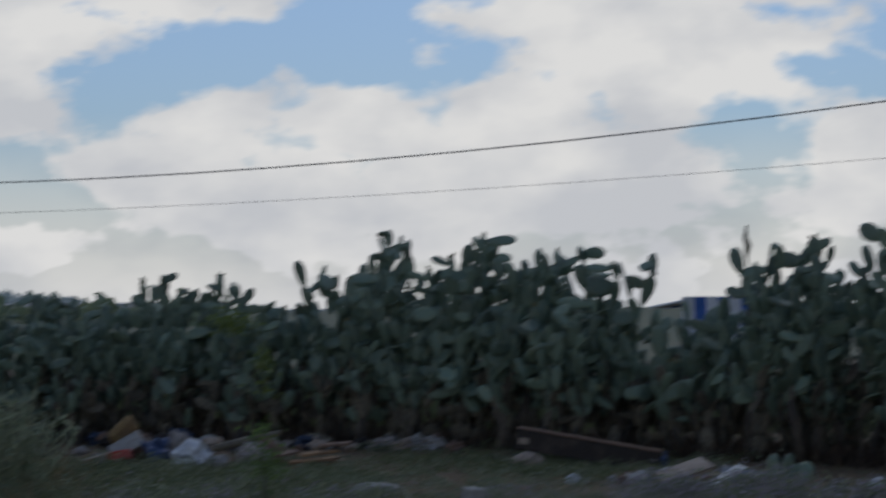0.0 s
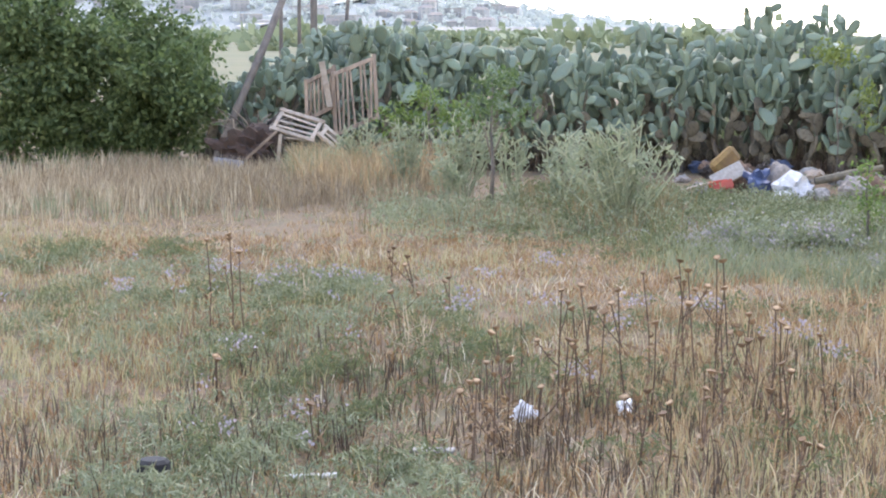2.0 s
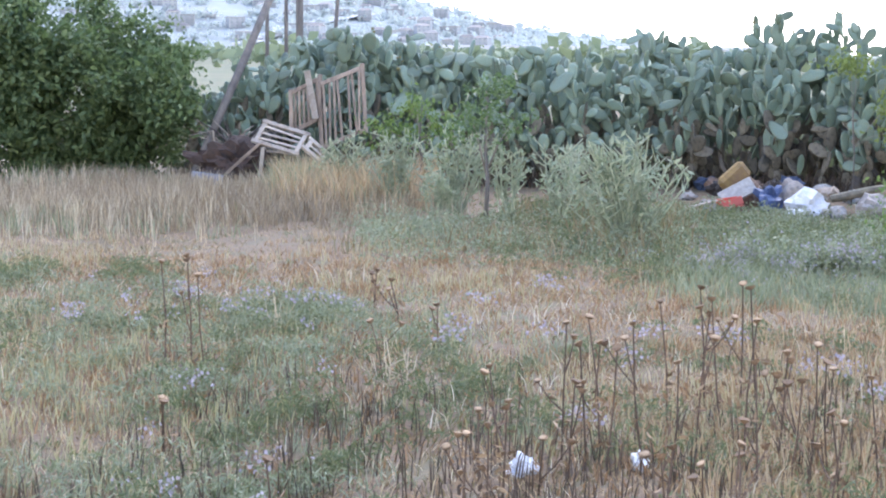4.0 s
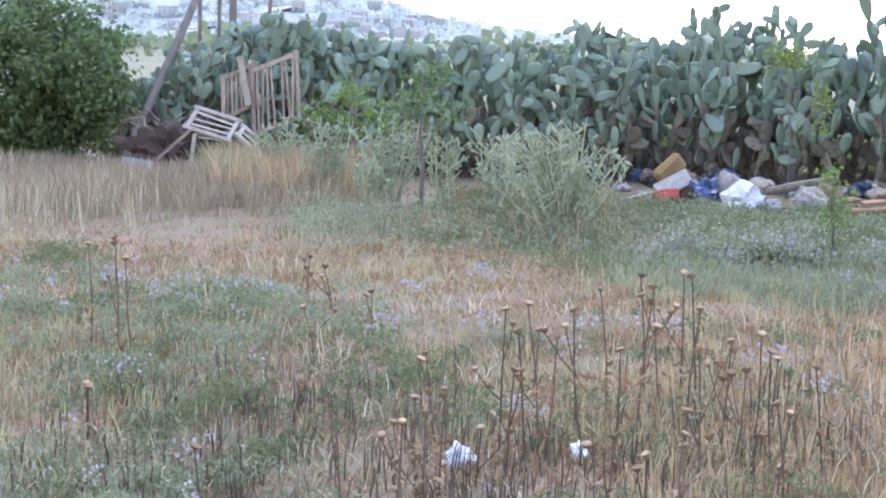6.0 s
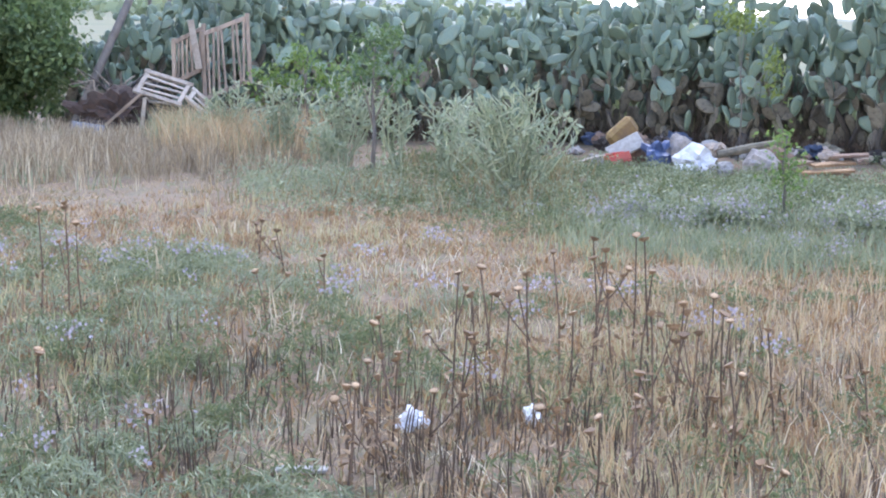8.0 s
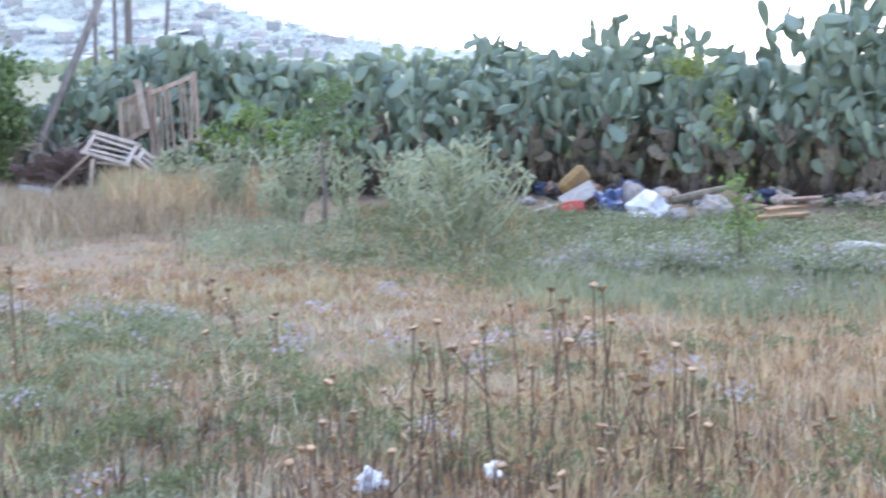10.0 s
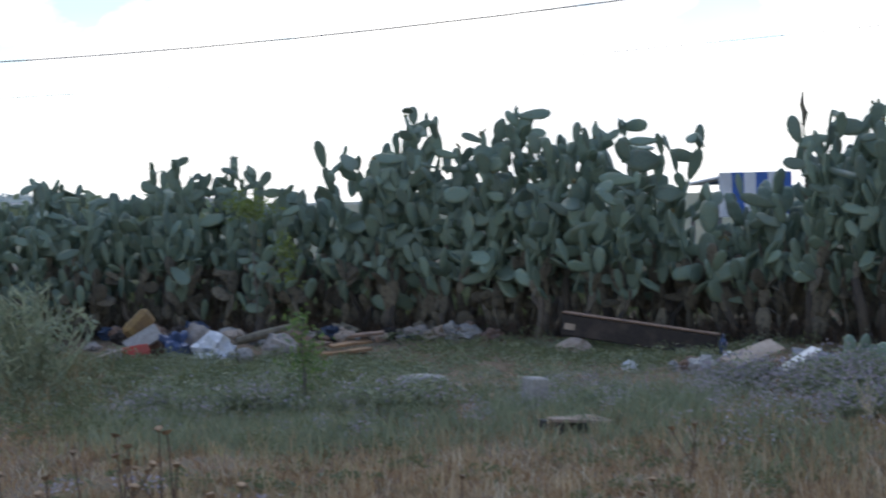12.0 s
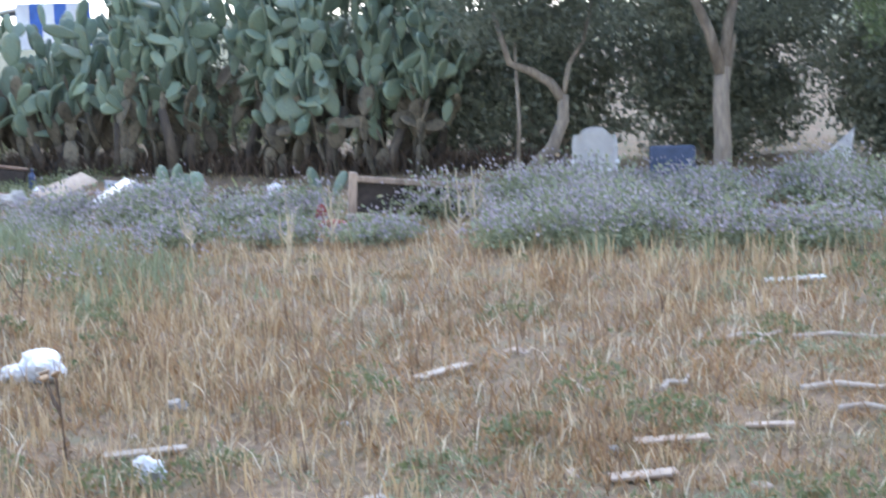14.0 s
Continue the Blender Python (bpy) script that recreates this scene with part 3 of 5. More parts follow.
# leafy shoots that break the outline
for k in range(90):
    a = random.uniform(0.0, math.pi)
    base = random.choice(BUSH_LOBES[:4])
    up_by = random.uniform(0.55, 1.22)
    BUSH_LOBES.append((base[0] + base[3] * math.cos(a) * up_by, base[1] + random.uniform(-1.0, 0.1), base[2] + base[5] * math.sin(a) * up_by, random.uniform(0.16, 0.42), 0.3, random.uniform(0.14, 0.36)))
BUSH_LOBES += [(-3.0, -0.3, 0.45, 1.2, 0.5, 0.45), (-1.0, -0.4, 0.4, 1.6, 0.5, 0.4), (0.9, -0.3, 0.4, 0.9, 0.5, 0.4), (1.5, 0, 1.7, 0.5, 0.4, 0.5), (1.15, 0, 2.0, 0.4, 0.4, 0.4), (0.75, 0, 2.2, 0.22, 0.3, 0.42), (0.55, 0, 2.5, 0.16, 0.2, 0.28), (0.95, 0, 2.0, 0.25, 0.3, 0.3), (-1.4, 0, 2.55, 0.4, 0.4, 0.4), (-0.35, 0, 2.6, 0.3, 0.35, 0.35), (-2.7, 0, 2.5, 0.5, 0.5, 0.5)]
big_bush("bush", -6.75, 26.9, BUSH_LOBES, 68000, 0.105, L_BUSH, "large rounded dark green bush at the field edge", 8, 40, 0.10)


def limb_tree(name, x, y, paths, lobes, n, leaf, mat, label, bark=M_BARK):
    t = thing(name, pose(x, y, gz(x, y) - 0.05), label, "tree")
    for k, (pts, radii) in enumerate(paths):
        part("trunk" if k == 0 else "limb", tube(bmesh.new(), pts, radii, 8), bark, t, smooth=True)
    ob = new("crown", leaves_mesh("crown", crown_points(lobes, n, 0.9), leaf, mat, -0.3, 0.35))
    ob.parent = t
    return t


limb_tree("olive_tree", 11.92, 15.4,
          [([(0, 0, 0), (0.12, -0.05, 0.2), (0.36, -0.1, 0.42), (0.5, -0.12, 0.7), (0.52, -0.1, 0.95)], [0.085, 0.075, 0.07, 0.065, 0.06]),
           ([(0.51, -0.1, 0.9), (0.40, -0.05, 1.08), (0.20, 0, 1.2), (-0.05, 0.05, 1.3), (-0.2, 0.1, 1.8)], [0.055, 0.05, 0.045, 0.035, 0.02]),
           ([(0.52, -0.1, 0.92), (0.6, -0.1, 1.25), (0.85, -0.05, 1.5), (1.1, 0, 2.2)], [0.03, 0.026, 0.02, 0.012]),
           ([(0.05, 0.1, 0), (0.1, 0.1, 0.7), (0.06, 0.1, 1.5)], [0.025, 0.02, 0.015])],
          [(-0.2, 0.2, 2.3, 0.75, 0.8, 0.9), (0.7, 0.2, 2.2, 0.9, 0.9, 0.75), (0.2, 0.3, 1.75, 0.6, 0.6, 0.3), (0.6, 0.1, 3.0, 0.9, 0.8, 0.6)],
          14000, 0.085, L_OLIVE, "leaning olive tree with a crooked pale trunk")
limb_tree("olive_tree", 13.04, 13.65,
          [([(0, 0, 0), (0.02, 0, 0.5), (0.0, 0, 0.95), (0.03, 0, 1.25)], [0.11, 0.09, 0.085, 0.08]),
           ([(0.02, 0, 1.15), (-0.2, -0.05, 1.6), (-0.55, -0.1, 2.1), (-0.8, -0.1, 2.7)], [0.065, 0.055, 0.045, 0.02]),
           ([(0.03, 0, 1.15), (0.12, 0, 1.7), (0.3, 0, 2.2), (0.35, 0, 2.9)], [0.065, 0.055, 0.045, 0.02]),
           ([(0.0, 0, 0.8), (0.2, 0.1, 1.2), (0.3, 0.1, 1.55)], [0.04, 0.035, 0.02])],
          [(-0.8, 0.2, 2.7, 0.9, 0.8, 0.8), (0.4, 0.3, 2.8, 1.0, 0.9, 0.8), (-0.2, 0.5, 1.95, 0.9, 0.5, 0.4), (1.2, 0, 2.1, 0.7, 0.7, 0.8)],
          14000, 0.085, L_OLIVE, "grey-green olive tree with a forked straight trunk")
limb_tree("olive_tree", 13.9, 12.0,
          [([(0, 0, 0), (0.05, 0, 0.6), (0.1, 0, 1.3), (0.0, 0, 2.2)], [0.09, 0.08, 0.06, 0.03])],
          [(-0.25, -0.3, 2.2, 0.7, 0.7, 0.9), (0.6, 0, 2.3, 1.0, 0.9, 1.0), (0.2, 0.2, 3.0, 1.0, 0.9, 0.6)], 22000, 0.075,
          leafy("pale_olive_leaves", [(0.12, 0.17, 0.08), (0.16, 0.21, 0.11), (0.10, 0.14, 0.07)], 0.35), "lighter green olive tree at the clearing")
big_bush("thicket_bush", 13.2, 18.2, [(-0.3, 0.4, 1.6, 1.0, 0.8, 1.7), (0.9, -0.9, 1.6, 1.3, 0.8, 1.7), (2.3, -2.2, 1.6, 1.4, 0.9, 1.7), (3.6, -4.0, 1.6, 1.4, 1.0, 1.7), (5.0, -6.0, 1.6, 1.6, 1.2, 1.7), (4.5, -4.5, 2.9, 2.2, 1.0, 0.9)],
         86000, 0.095, L_OLIVE, "dark thicket behind the olive trees", 10, 60, 0.15)
big_bush("scrub_bush", -5.3, 28.9, [(-0.8, 0, 0.6, 0.9, 0.6, 0.7), (0.4, 0, 0.55, 0.8, 0.6, 0.65), (1.3, 0.3, 0.6, 0.7, 0.6, 0.7)], 9000, 0.08, L_BUSH, "low green scrub beside the utility pole", 4)
big_bush("thicket_bush", 15.2, 15.9, [(-1.6, 1.7, 0.75, 1.1, 0.7, 0.85), (0, 0, 0.75, 1.1, 0.7, 0.85), (1.3, -1.8, 0.75, 1.1, 0.8, 0.85), (2.2, -3.6, 0.75, 1.1, 0.9, 0.85)], 42000, 0.075, L_OLIVE, "low dark thicket under the olive trees", 6, 40, 0.12)
big_bush("thicket_bush", 11.6, 20.2, [(-0.6, 0, 0.8, 1.0, 0.6, 0.8), (0.7, -0.5, 0.9, 1.0, 0.6, 0.9)], 7000, 0.09, L_OLIVE, "dark scrub behind the cactus hedge", 4)


def sapling(name, x, y, h, lobes, n, leaf, mat, label, r=0.02):
    t = thing(name, pose(x, y, gz(x, y) - 0.02), label, "tree")
    part("trunk", tube(bmesh.new(), [(0, 0, 0), (0.02, 0, h * 0.35), (-0.01, 0, h * 0.6), (0.02, 0, h * 0.95)], [r * 1.3, r * 1.15, r * 0.8, r * 0.3], 6), M_POLE, t, smooth=True)
    for l in lobes:
        part("limb", tube(bmesh.new(), [(0, 0, h * 0.4), (l[0] * 0.5, l[1] * 0.5, (h * 0.4 + l[2]) / 2 + 0.05), (l[0], l[1], l[2])], [r * 0.6, r * 0.5, r * 0.25], 5), M_BARK, t, smooth=True)
    ob = new("crown", leaves_mesh("crown", crown_points(lobes, n, 0.9), leaf, mat, -0.2, 0.5))
    ob.parent = t
    return t


L_SAP = leafy("sapling_leaves", [(0.07, 0.12, 0.045), (0.10, 0.16, 0.06), (0.12, 0.18, 0.06)], 0.35)
sapling("young_tree", -0.41, 19.6, 1.5, [(0.0, 0, 1.45, 0.38, 0.35, 0.3), (-0.15, 0, 1.15, 0.3, 0.3, 0.2), (0.25, 0, 1.1, 0.25, 0.25, 0.25)], 850, 0.06, L_SAP, "young tree with a thin bare trunk and airy green crown")
sapling("citrus_shrub", -1.35, 24.2, 1.3, [(-0.05, 0, 1.15, 0.36, 0.3, 0.28), (-0.4, -0.1, 0.85, 0.3, 0.3, 0.25), (0.3, 0, 0.85, 0.3, 0.3, 0.25)], 850, 0.075, L_CITRUS, "bright green leafy shrub before the hedge")
sapling("young_tree", 3.19, 16.35, 0.8, [(0, 0, 0.62, 0.08, 0.08, 0.18), (0.02, 0, 0.4, 0.08, 0.08, 0.14)], 420, 0.05, L_CITRUS, "small bright green sapling in the weeds", 0.012)
sapling("young_tree", 4.0, 23.4, 1.8, [(-0.05, 0, 1.72, 0.34, 0.2, 0.14), (0.45, 0, 1.25, 0.16, 0.15, 0.2), (0.4, 0, 0.9, 0.14, 0.14, 0.2)], 450, 0.075, leafy("yellow_green_leaves", [(0.15, 0.20, 0.05), (0.20, 0.25, 0.065), (0.12, 0.17, 0.05)], 0.4), "thin tree with yellow-green top leaves in the hedge", 0.007)


def thistle_shrub(x, y, h, w, stems, leaves, label):
    """Branching grey-green thistle bush."""
    s = thing("thistle_shrub", pose(x, y, gz(x, y) - 0.02), label, "shrub")
    cents = []
    for k in range(stems):
        a = random.uniform(0, 6.283)
        out = w / 2 * random.uniform(0.2, 1.0)
        tip = Vector((math.cos(a) * out, math.sin(a) * out * 0.7, h * random.uniform(0.6, 1.0) * (1 - 0.25 * (out / w * 2) ** 2)))
        mid = tip * 0.5 + Vector((random.uniform(-0.05, 0.05), 0, -0.05))
        bm = tube(bmesh.new(), [(random.uniform(-0.06, 0.06), 0, 0), mid, tip], [0.014, 0.011, 0.006], 5)
        for _ in range(4):
            q = mid.lerp(tip, random.uniform(0, 0.9))
            e = q + Vector((random.uniform(-0.2, 0.2), random.uniform(-0.15, 0.15), random.uniform(0.05, 0.2)))
            tube(bm, [q, e], [0.009, 0.005], 4)
            cents += [q.lerp(e, random.random()) for _ in range(leaves // 8)]
        cents += [mid.lerp(tip, random.uniform(-0.5, 1.02)) for _ in range(leaves // 2)]
        part("stem", bm, M_THSTEM, s)
    c = np.array(cents) + rng.normal(0, 0.03, (len(cents), 3))
    ob = new("foliage", leaves_mesh("foliage", c, 0.085, L_THISTLE, 0.6, 0.35))
    ob.parent = s
    return s


M_THSTEM = material("pale_thistle_stem", (0.38, 0.40, 0.27), (0.29, 0.32, 0.20), 0.02, 0.8, 0.1, None, 0.2)
random.seed(21)
thistle_shrub(1.0, 18.3, 1.2, 1.6, 40, 26, "big pale grey-green thistle bush in the weeds")
thistle_shrub(0.35, 19.6, 1.0, 0.6, 9, 26, "sparse thistle with pale branching stems")
thistle_shrub(-0.15, 19.9, 1.05, 0.6, 9, 24, "sparse thistle with pale branching stems")
thistle_shrub(-0.75, 21.2, 1.1, 0.9, 16, 36, "leafy thistle beside the young tree")
thistle_shrub(-1.5, 22.0, 1.0, 0.9, 14, 34, "leafy thistle in tall dry grass")
thistle_shrub(-2.2, 23.2, 0.95, 0.8, 12, 34, "thistle clump before the wooden frames")
thistle_shrub(0.6, 21.0, 1.0, 0.8, 12, 34, "leafy thistle beside the big thistle bush")
thistle_shrub(-1.0, 20.6, 0.7, 0.7, 10, 34, "low thistle clump in the grass")

# ---------------------------------------------------------------- grasses and flowers


WAVES = [(rng.uniform(0, 6.283), 1.0 / (0.45 * 1.55 ** k), 0.8 ** (5 - k)) for k in range(6) for _ in range(2)]


def patches(x, y, seed):
    """Uneven patches from a third of a metre to several metres, 0 to 1."""
    f = 0
    for k, (a, w, g) in enumerate(WAVES):
        f = f + g * np.sin((x * np.cos(a + seed) + y * np.sin(a + seed) * 0.7) * w * 2.2 + seed * (k + 1) * 1.7)
    return 0.5 + 0.17 * f


def fan(n, a0, a1, d0, d1, keep=None, scale=0.5, seed=0.0, power=0.5):
    """Points spread over a ring sector with frayed edges, thinned where the patches are low."""
    u = rng.uniform(0, 1, n)
    d = (d0 ** (1 / power) + u * (d1 ** (1 / power) - d0 ** (1 / power))) ** power
    a = rng.uniform(a0, a1, n)
    a = a + rng.normal(0, 0.05 * (a1 - a0), n)
    d = d * (1 + rng.normal(0, 0.035, n))
    x, y = d * np.sin(np.radians(a)), d * np.cos(np.radians(a))
    if keep is not None:
        f = patches(x, y, seed) + rng.normal(0, 0.12, n)
        x, y = x[f > keep], y[f > keep]
    return x, y


def clumped(x, y, k, spread):
    x, y = np.repeat(x, k), np.repeat(y, k)
    return x + rng.normal(0, spread, len(x)), y + rng.normal(0, spread, len(y))


def scatter(name, pts, k, spread, height, width, lean, mat, label):
    x, y = clumped(*pts, k, spread)
    return blades(name, x, y, height, width, lean, mat, label)


def sector_patch(a, d, a0, aw, d0, dw):
    return np.exp(-((a - a0) / aw) ** 2 - ((d - d0) / dw) ** 2)


def lushness(x, y):
    """How green the field is, 0 to 1: patches set by bearing and distance to fit the camera's view."""
    a, d = np.degrees(np.arctan2(x, y)), np.hypot(x, y)
    g = 0.33 + 0.42 * sector_patch(a, d, -9, 8, 11.8, 2.6) + 0.30 * sector_patch(a, d, -11, 7, 8.0, 2.0) - 0.45 * sector_patch(a, d, 0, 9, 16.2, 1.5)
    g = g - 0.30 * sector_patch(a, d, 11, 9, 9.5, 3.5) - 0.30 * sector_patch(a, d, 22, 14, 12.0, 1.7) + 0.65 * sector_patch(a, d, 13, 10, 17.6, 2.4)
    g = g - 0.30 * sector_patch(a, d, -13, 7, 17.5, 3.0) - 0.25 * sector_patch(a, d, 36, 8, 8.5, 2.5)
    return g


def meadow(n, a0, a1, d0, d1, green, seed, power=0.8, edge=0.20, worn=1.0):
    """Points over a sector, kept where the field is green (green above 0) or dry (below 0)."""
    x, y = fan(n, a0, a1, d0, d1, None, 0.5, seed, power)
    f = lushness(x, y) + 0.85 * (patches(x, y, seed) - 0.5) + 0.5 * (patches(x * 3.1, y * 2.2, seed + 2) - 0.5) + rng.normal(0, edge, len(x))
    ok = f > green if green > 0 else f < -green
    bare = np.degrees(np.arctan2(x, y))
    bare = 1.35 * sector_patch(bare, np.hypot(x, y), 38, 9, 9.6, 2.2) + 0.75 * sector_patch(bare, np.hypot(x, y), 2, 8, 7.6, 1.1) + 0.7 * (patches(x * 1.6, y * 1.3, 5.7) - 0.5)
    ok &= bare * worn < rng.uniform(0.35, 0.75, len(x))
    return x[ok], y[ok]


def tufts(name, pts, k, r0, r1, height, width, lean, mat, label):
    """Domed tufts of their own sizes: tallest in the middle, leaning out at the rim."""
    x, y = pts
    n = len(x)
    r = r0 + (r1 - r0) * rng.uniform(0, 1, n) ** 2.2
    per = np.maximum(6, (k * (r / (0.5 * (r0 + r1))) ** 1.5).astype(int))
    own = np.repeat(np.arange(n), per)
    a, q = rng.uniform(0, 6.283, len(own)), np.sqrt(rng.uniform(0, 1, len(own)))
    h = height * (r / r1) ** 0.4 * rng.uniform(0.75, 1.25, n)
    return blades(name, x[own] + np.cos(a) * q * r[own], y[own] + np.sin(a) * q * r[own], h[own] * (1.1 - 0.55 * q ** 2), width, lean, mat, label)


def leaf_weeds(name, pts, k, r0, r1, height, leaf, mat, label, slim=0.4):
    """Low leafy weeds: domed cushions of small leaves, each of its own size."""
    x, y = pts
    n = len(x)
    r = r0 + (r1 - r0) * rng.uniform(0, 1, n) ** 2.0
    per = np.maximum(8, (k * (r / (0.5 * (r0 + r1))) ** 1.7).astype(int))
    own = np.repeat(np.arange(n), per)
    a, q = rng.uniform(0, 6.283, len(own)), np.sqrt(rng.uniform(0, 1, len(own)))
    px, py = x[own] + np.cos(a) * q * r[own], y[own] + np.sin(a) * q * r[own]
    h = (height * (r / r1) ** 0.6 * rng.uniform(0.6, 1.3, n))[own] * (1.05 - 0.7 * q ** 2) * rng.uniform(0.2, 1.0, len(own)) ** 0.6
    ob = new(name, leaves_mesh(name, np.stack([px, py, ground_z(px, py) + h], -1), leaf, mat, 0.5, slim))
    return tagged(ob, label, "weeds", kind="stuff")


scatter("low_weeds", fan(15000, -20, 53, 5.0, 24, 0.25, 0.8, 5.3, 0.8), 6, 0.07, 0.05, 0.008, 1.3, L_OLD, "low withered weeds over the soil")
scatter("straw_litter", meadow(26000, -20, 53, 5.0, 20, -0.50, 0.3, 0.85, worn=0.45), 3, 0.09, 0.055, 0.008, 3.2, L_DRY, "flattened straw litter on the soil")
scatter("brown_litter", meadow(15000, -20, 53, 5.0, 17, -0.68, 2.3, 0.85, worn=0.3), 3, 0.07, 0.08, 0.011, 1.8, L_RUSSET, "withered russet leaves on the soil")
tufts("dry_grass", meadow(2600, -20, 53, 5.0, 20, -0.40, 1.0, 0.75), 16, 0.04, 0.16, 0.13, 0.007, 0.9, L_DRY, "short dry straw tufts over the field")
tufts("russet_grass", meadow(1500, -20, 53, 5.0, 18, -0.48, 3.0, 0.75), 18, 0.05, 0.20, 0.12, 0.007, 1.0, L_RUSSET, "short russet dry tufts over the field")
scatter("dry_grass", meadow(1700, 3, 34, 6.5, 14.5, -0.45, 2.2, 0.7), 3, 0.03, 0.20, 0.008, 0.5, L_DRY, "upright pale straw stubble")
scatter("brown_weeds", fan(850, -20, 45, 5.0, 12, 0.52, 0.5, 3.1, 0.9), 4, 0.03, 0.20, 0.008, 0.4, L_BROWN, "dead brown weed stalks")
scatter("brown_weeds", fan(900, -20, 14, 5.0, 11, 0.50, 0.5, 8.1, 0.8), 4, 0.04, 0.21, 0.0075, 0.4, L_DARK, "blackish dead stalks in clumps")
leaf_weeds("green_weeds", meadow(2700, -20, 13, 5.0, 19, 0.56, 4.4), 60, 0.05, 0.24, 0.18, 0.055, L_GREY, "soft grey-green weeds in low cushions", 0.17)
leaf_weeds("green_weeds", meadow(2300, -20, 15, 5.0, 17, 0.58, 6.1), 60, 0.04, 0.22, 0.17, 0.05, L_GREEN, "fresh green weeds in low cushions", 0.2)
scatter("straw_in_weeds", meadow(4600, -20, 14, 5.0, 18, 0.34, 7.7), 4, 0.05, 0.15, 0.007, 0.7, L_YELLOW, "yellowing stalks standing in the green weeds")
tufts("green_grass", meadow(1000, -20, 12, 5.0, 19, 0.52, 4.9), 22, 0.04, 0.16, 0.14, 0.006, 1.1, L_GREY, "thin grey-green grass tufts")
leaf_weeds("green_weeds", fan(380, 5, 53, 5.5, 14, 0.58, 0.7, 5.0, 0.75), 60, 0.05, 0.24, 0.14, 0.04, L_GREEN, "scattered green weed cushions")
leaf_weeds("green_weeds", fan(300, 27, 53, 6.0, 12.5, 0.52, 0.7, 1.7, 0.75), 60, 0.06, 0.26, 0.13, 0.045, L_GREY, "low grey-green weeds on worn ground", 0.2)
scatter("bleached_stalks", fan(1500, -20, 53, 5.0, 15, 0.42, 0.5, 9.1, 0.8), 2, 0.05, 0.15, 0.007, 1.2, leafy("bleached_straw_blades", [(0.62, 0.55, 0.40), (0.70, 0.63, 0.48), (0.52, 0.42, 0.27)], 0.2, 0.7), "single bleached stalks in the field")
# near-black blades added along the hedge foot to stand in for its shade
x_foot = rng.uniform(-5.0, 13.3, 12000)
blades("hedge_foot_shade_litter", x_foot, np.interp(x_foot, line_x, line_y) + rng.uniform(-0.55, 1.3, 12000), 0.26, 0.02, 1.2, L_DARK, "dark dead litter deepening the shade under the hedge")
L_BAND = leafy("dull_tall_straw", [(0.26, 0.20, 0.13), (0.33, 0.265, 0.175), (0.18, 0.135, 0.085), (0.42, 0.35, 0.245)], 0.2, 0.8)
scatter("straw_band", fan(3600, -21, -3.5, 20.0, 26.0, 0.34, 0.9, 0.5), 5, 0.06, 0.30, 0.011, 0.9, L_BAND, "tall dry grass before the bush")
scatter("straw_band", fan(1500, -21, -3, 19.5, 25.5, 0.40, 0.9, 2.5), 5, 0.06, 0.26, 0.011, 0.9, L_GREY, "pale green stalks in the dry grass")
L_PALE = leafy("bleached_ears", [(0.46, 0.385, 0.27), (0.54, 0.47, 0.34), (0.38, 0.30, 0.19)], 0.25, 0.7)
scatter("straw_ears", fan(1300, -21, -2.5, 19.5, 25.5, 0.35, 0.9, 0.9), 3, 0.05, 0.34, 0.011, 0.35, L_PALE, "bleached upright ears in the tall dry grass")
leaf_weeds("green_weeds", fan(700, -5, 4.5, 17.2, 21.5, 0.30, 0.9, 3.3), 34, 0.08, 0.26, 0.30, 0.05, L_GREY, "knee-high grey-green weeds round the young tree", 0.3)
scatter("brown_weeds", fan(420, -5, 5, 17.5, 21.5, 0.42, 0.9, 1.3), 5, 0.06, 0.30, 0.011, 0.7, L_OLD, "withered dock stalks round the young tree")
scatter("tall_weeds", fan(900, -7.5, -2.8, 21.8, 25.0, 0.40, 0.8, 0.2), 6, 0.06, 0.50, 0.010, 0.8, L_GREY, "tall pale green weeds")
scatter("tall_weeds", fan(500, -7.5, -2.8, 21.8, 25.0, 0.45, 0.8, 1.2), 5, 0.06, 0.55, 0.011, 0.7, L_DRY, "tall straw stalks among the weeds")
leaf_weeds("green_weeds", fan(1700, 0, 24, 17.0, 23.0, 0.30, 0.9, 1.5), 40, 0.06, 0.32, 0.18, 0.045, L_GREEN, "lush green grass before the rubbish")
leaf_weeds("green_weeds", fan(900, 0, 24, 15.0, 22.5, 0.45, 0.9, 7.5), 40, 0.06, 0.28, 0.2, 0.045, L_GREY, "grey-green grass before the rubbish")
tufts("green_grass", fan(1400, 5, 24, 14.0, 17, 0.45, 0.7, 2.5), 15, 0.06, 0.26, 0.20, 0.010, 0.8, L_GREY, "grey-green weeds")
tufts("green_grass", fan(1500, 24, 53, 12.5, 17.5, 0.45, 0.8, 3.5), 16, 0.07, 0.28, 0.22, 0.010, 0.8, L_GREY, "grey-green flowering weeds at the clearing")
scatter("dry_grass", fan(330, 20, 47, 11.0, 13.6, 0.50, 0.6, 4.1), 4, 0.05, 0.24, 0.009, 0.45, L_DRY, "tall straw stalks")
scatter("back_scrub", fan(2600, -6, 36, 27.8, 33, None), 8, 0.15, 0.7, 0.015, 0.7, L_GREEN, "scrub behind the cactus hedge")


def flowers(pts, k, spread, low, high, size, label):
    x, y = clumped(*pts, k, spread)
    z = ground_z(x, y) + rng.uniform(low, high, len(x))
    ob = new("lilac_flowers", leaves_mesh("lilac_flowers", np.stack([x, y, z], -1), size, L_LILAC, 0.8, 0.8))
    return tagged(ob, label, "flowers", kind="stuff")


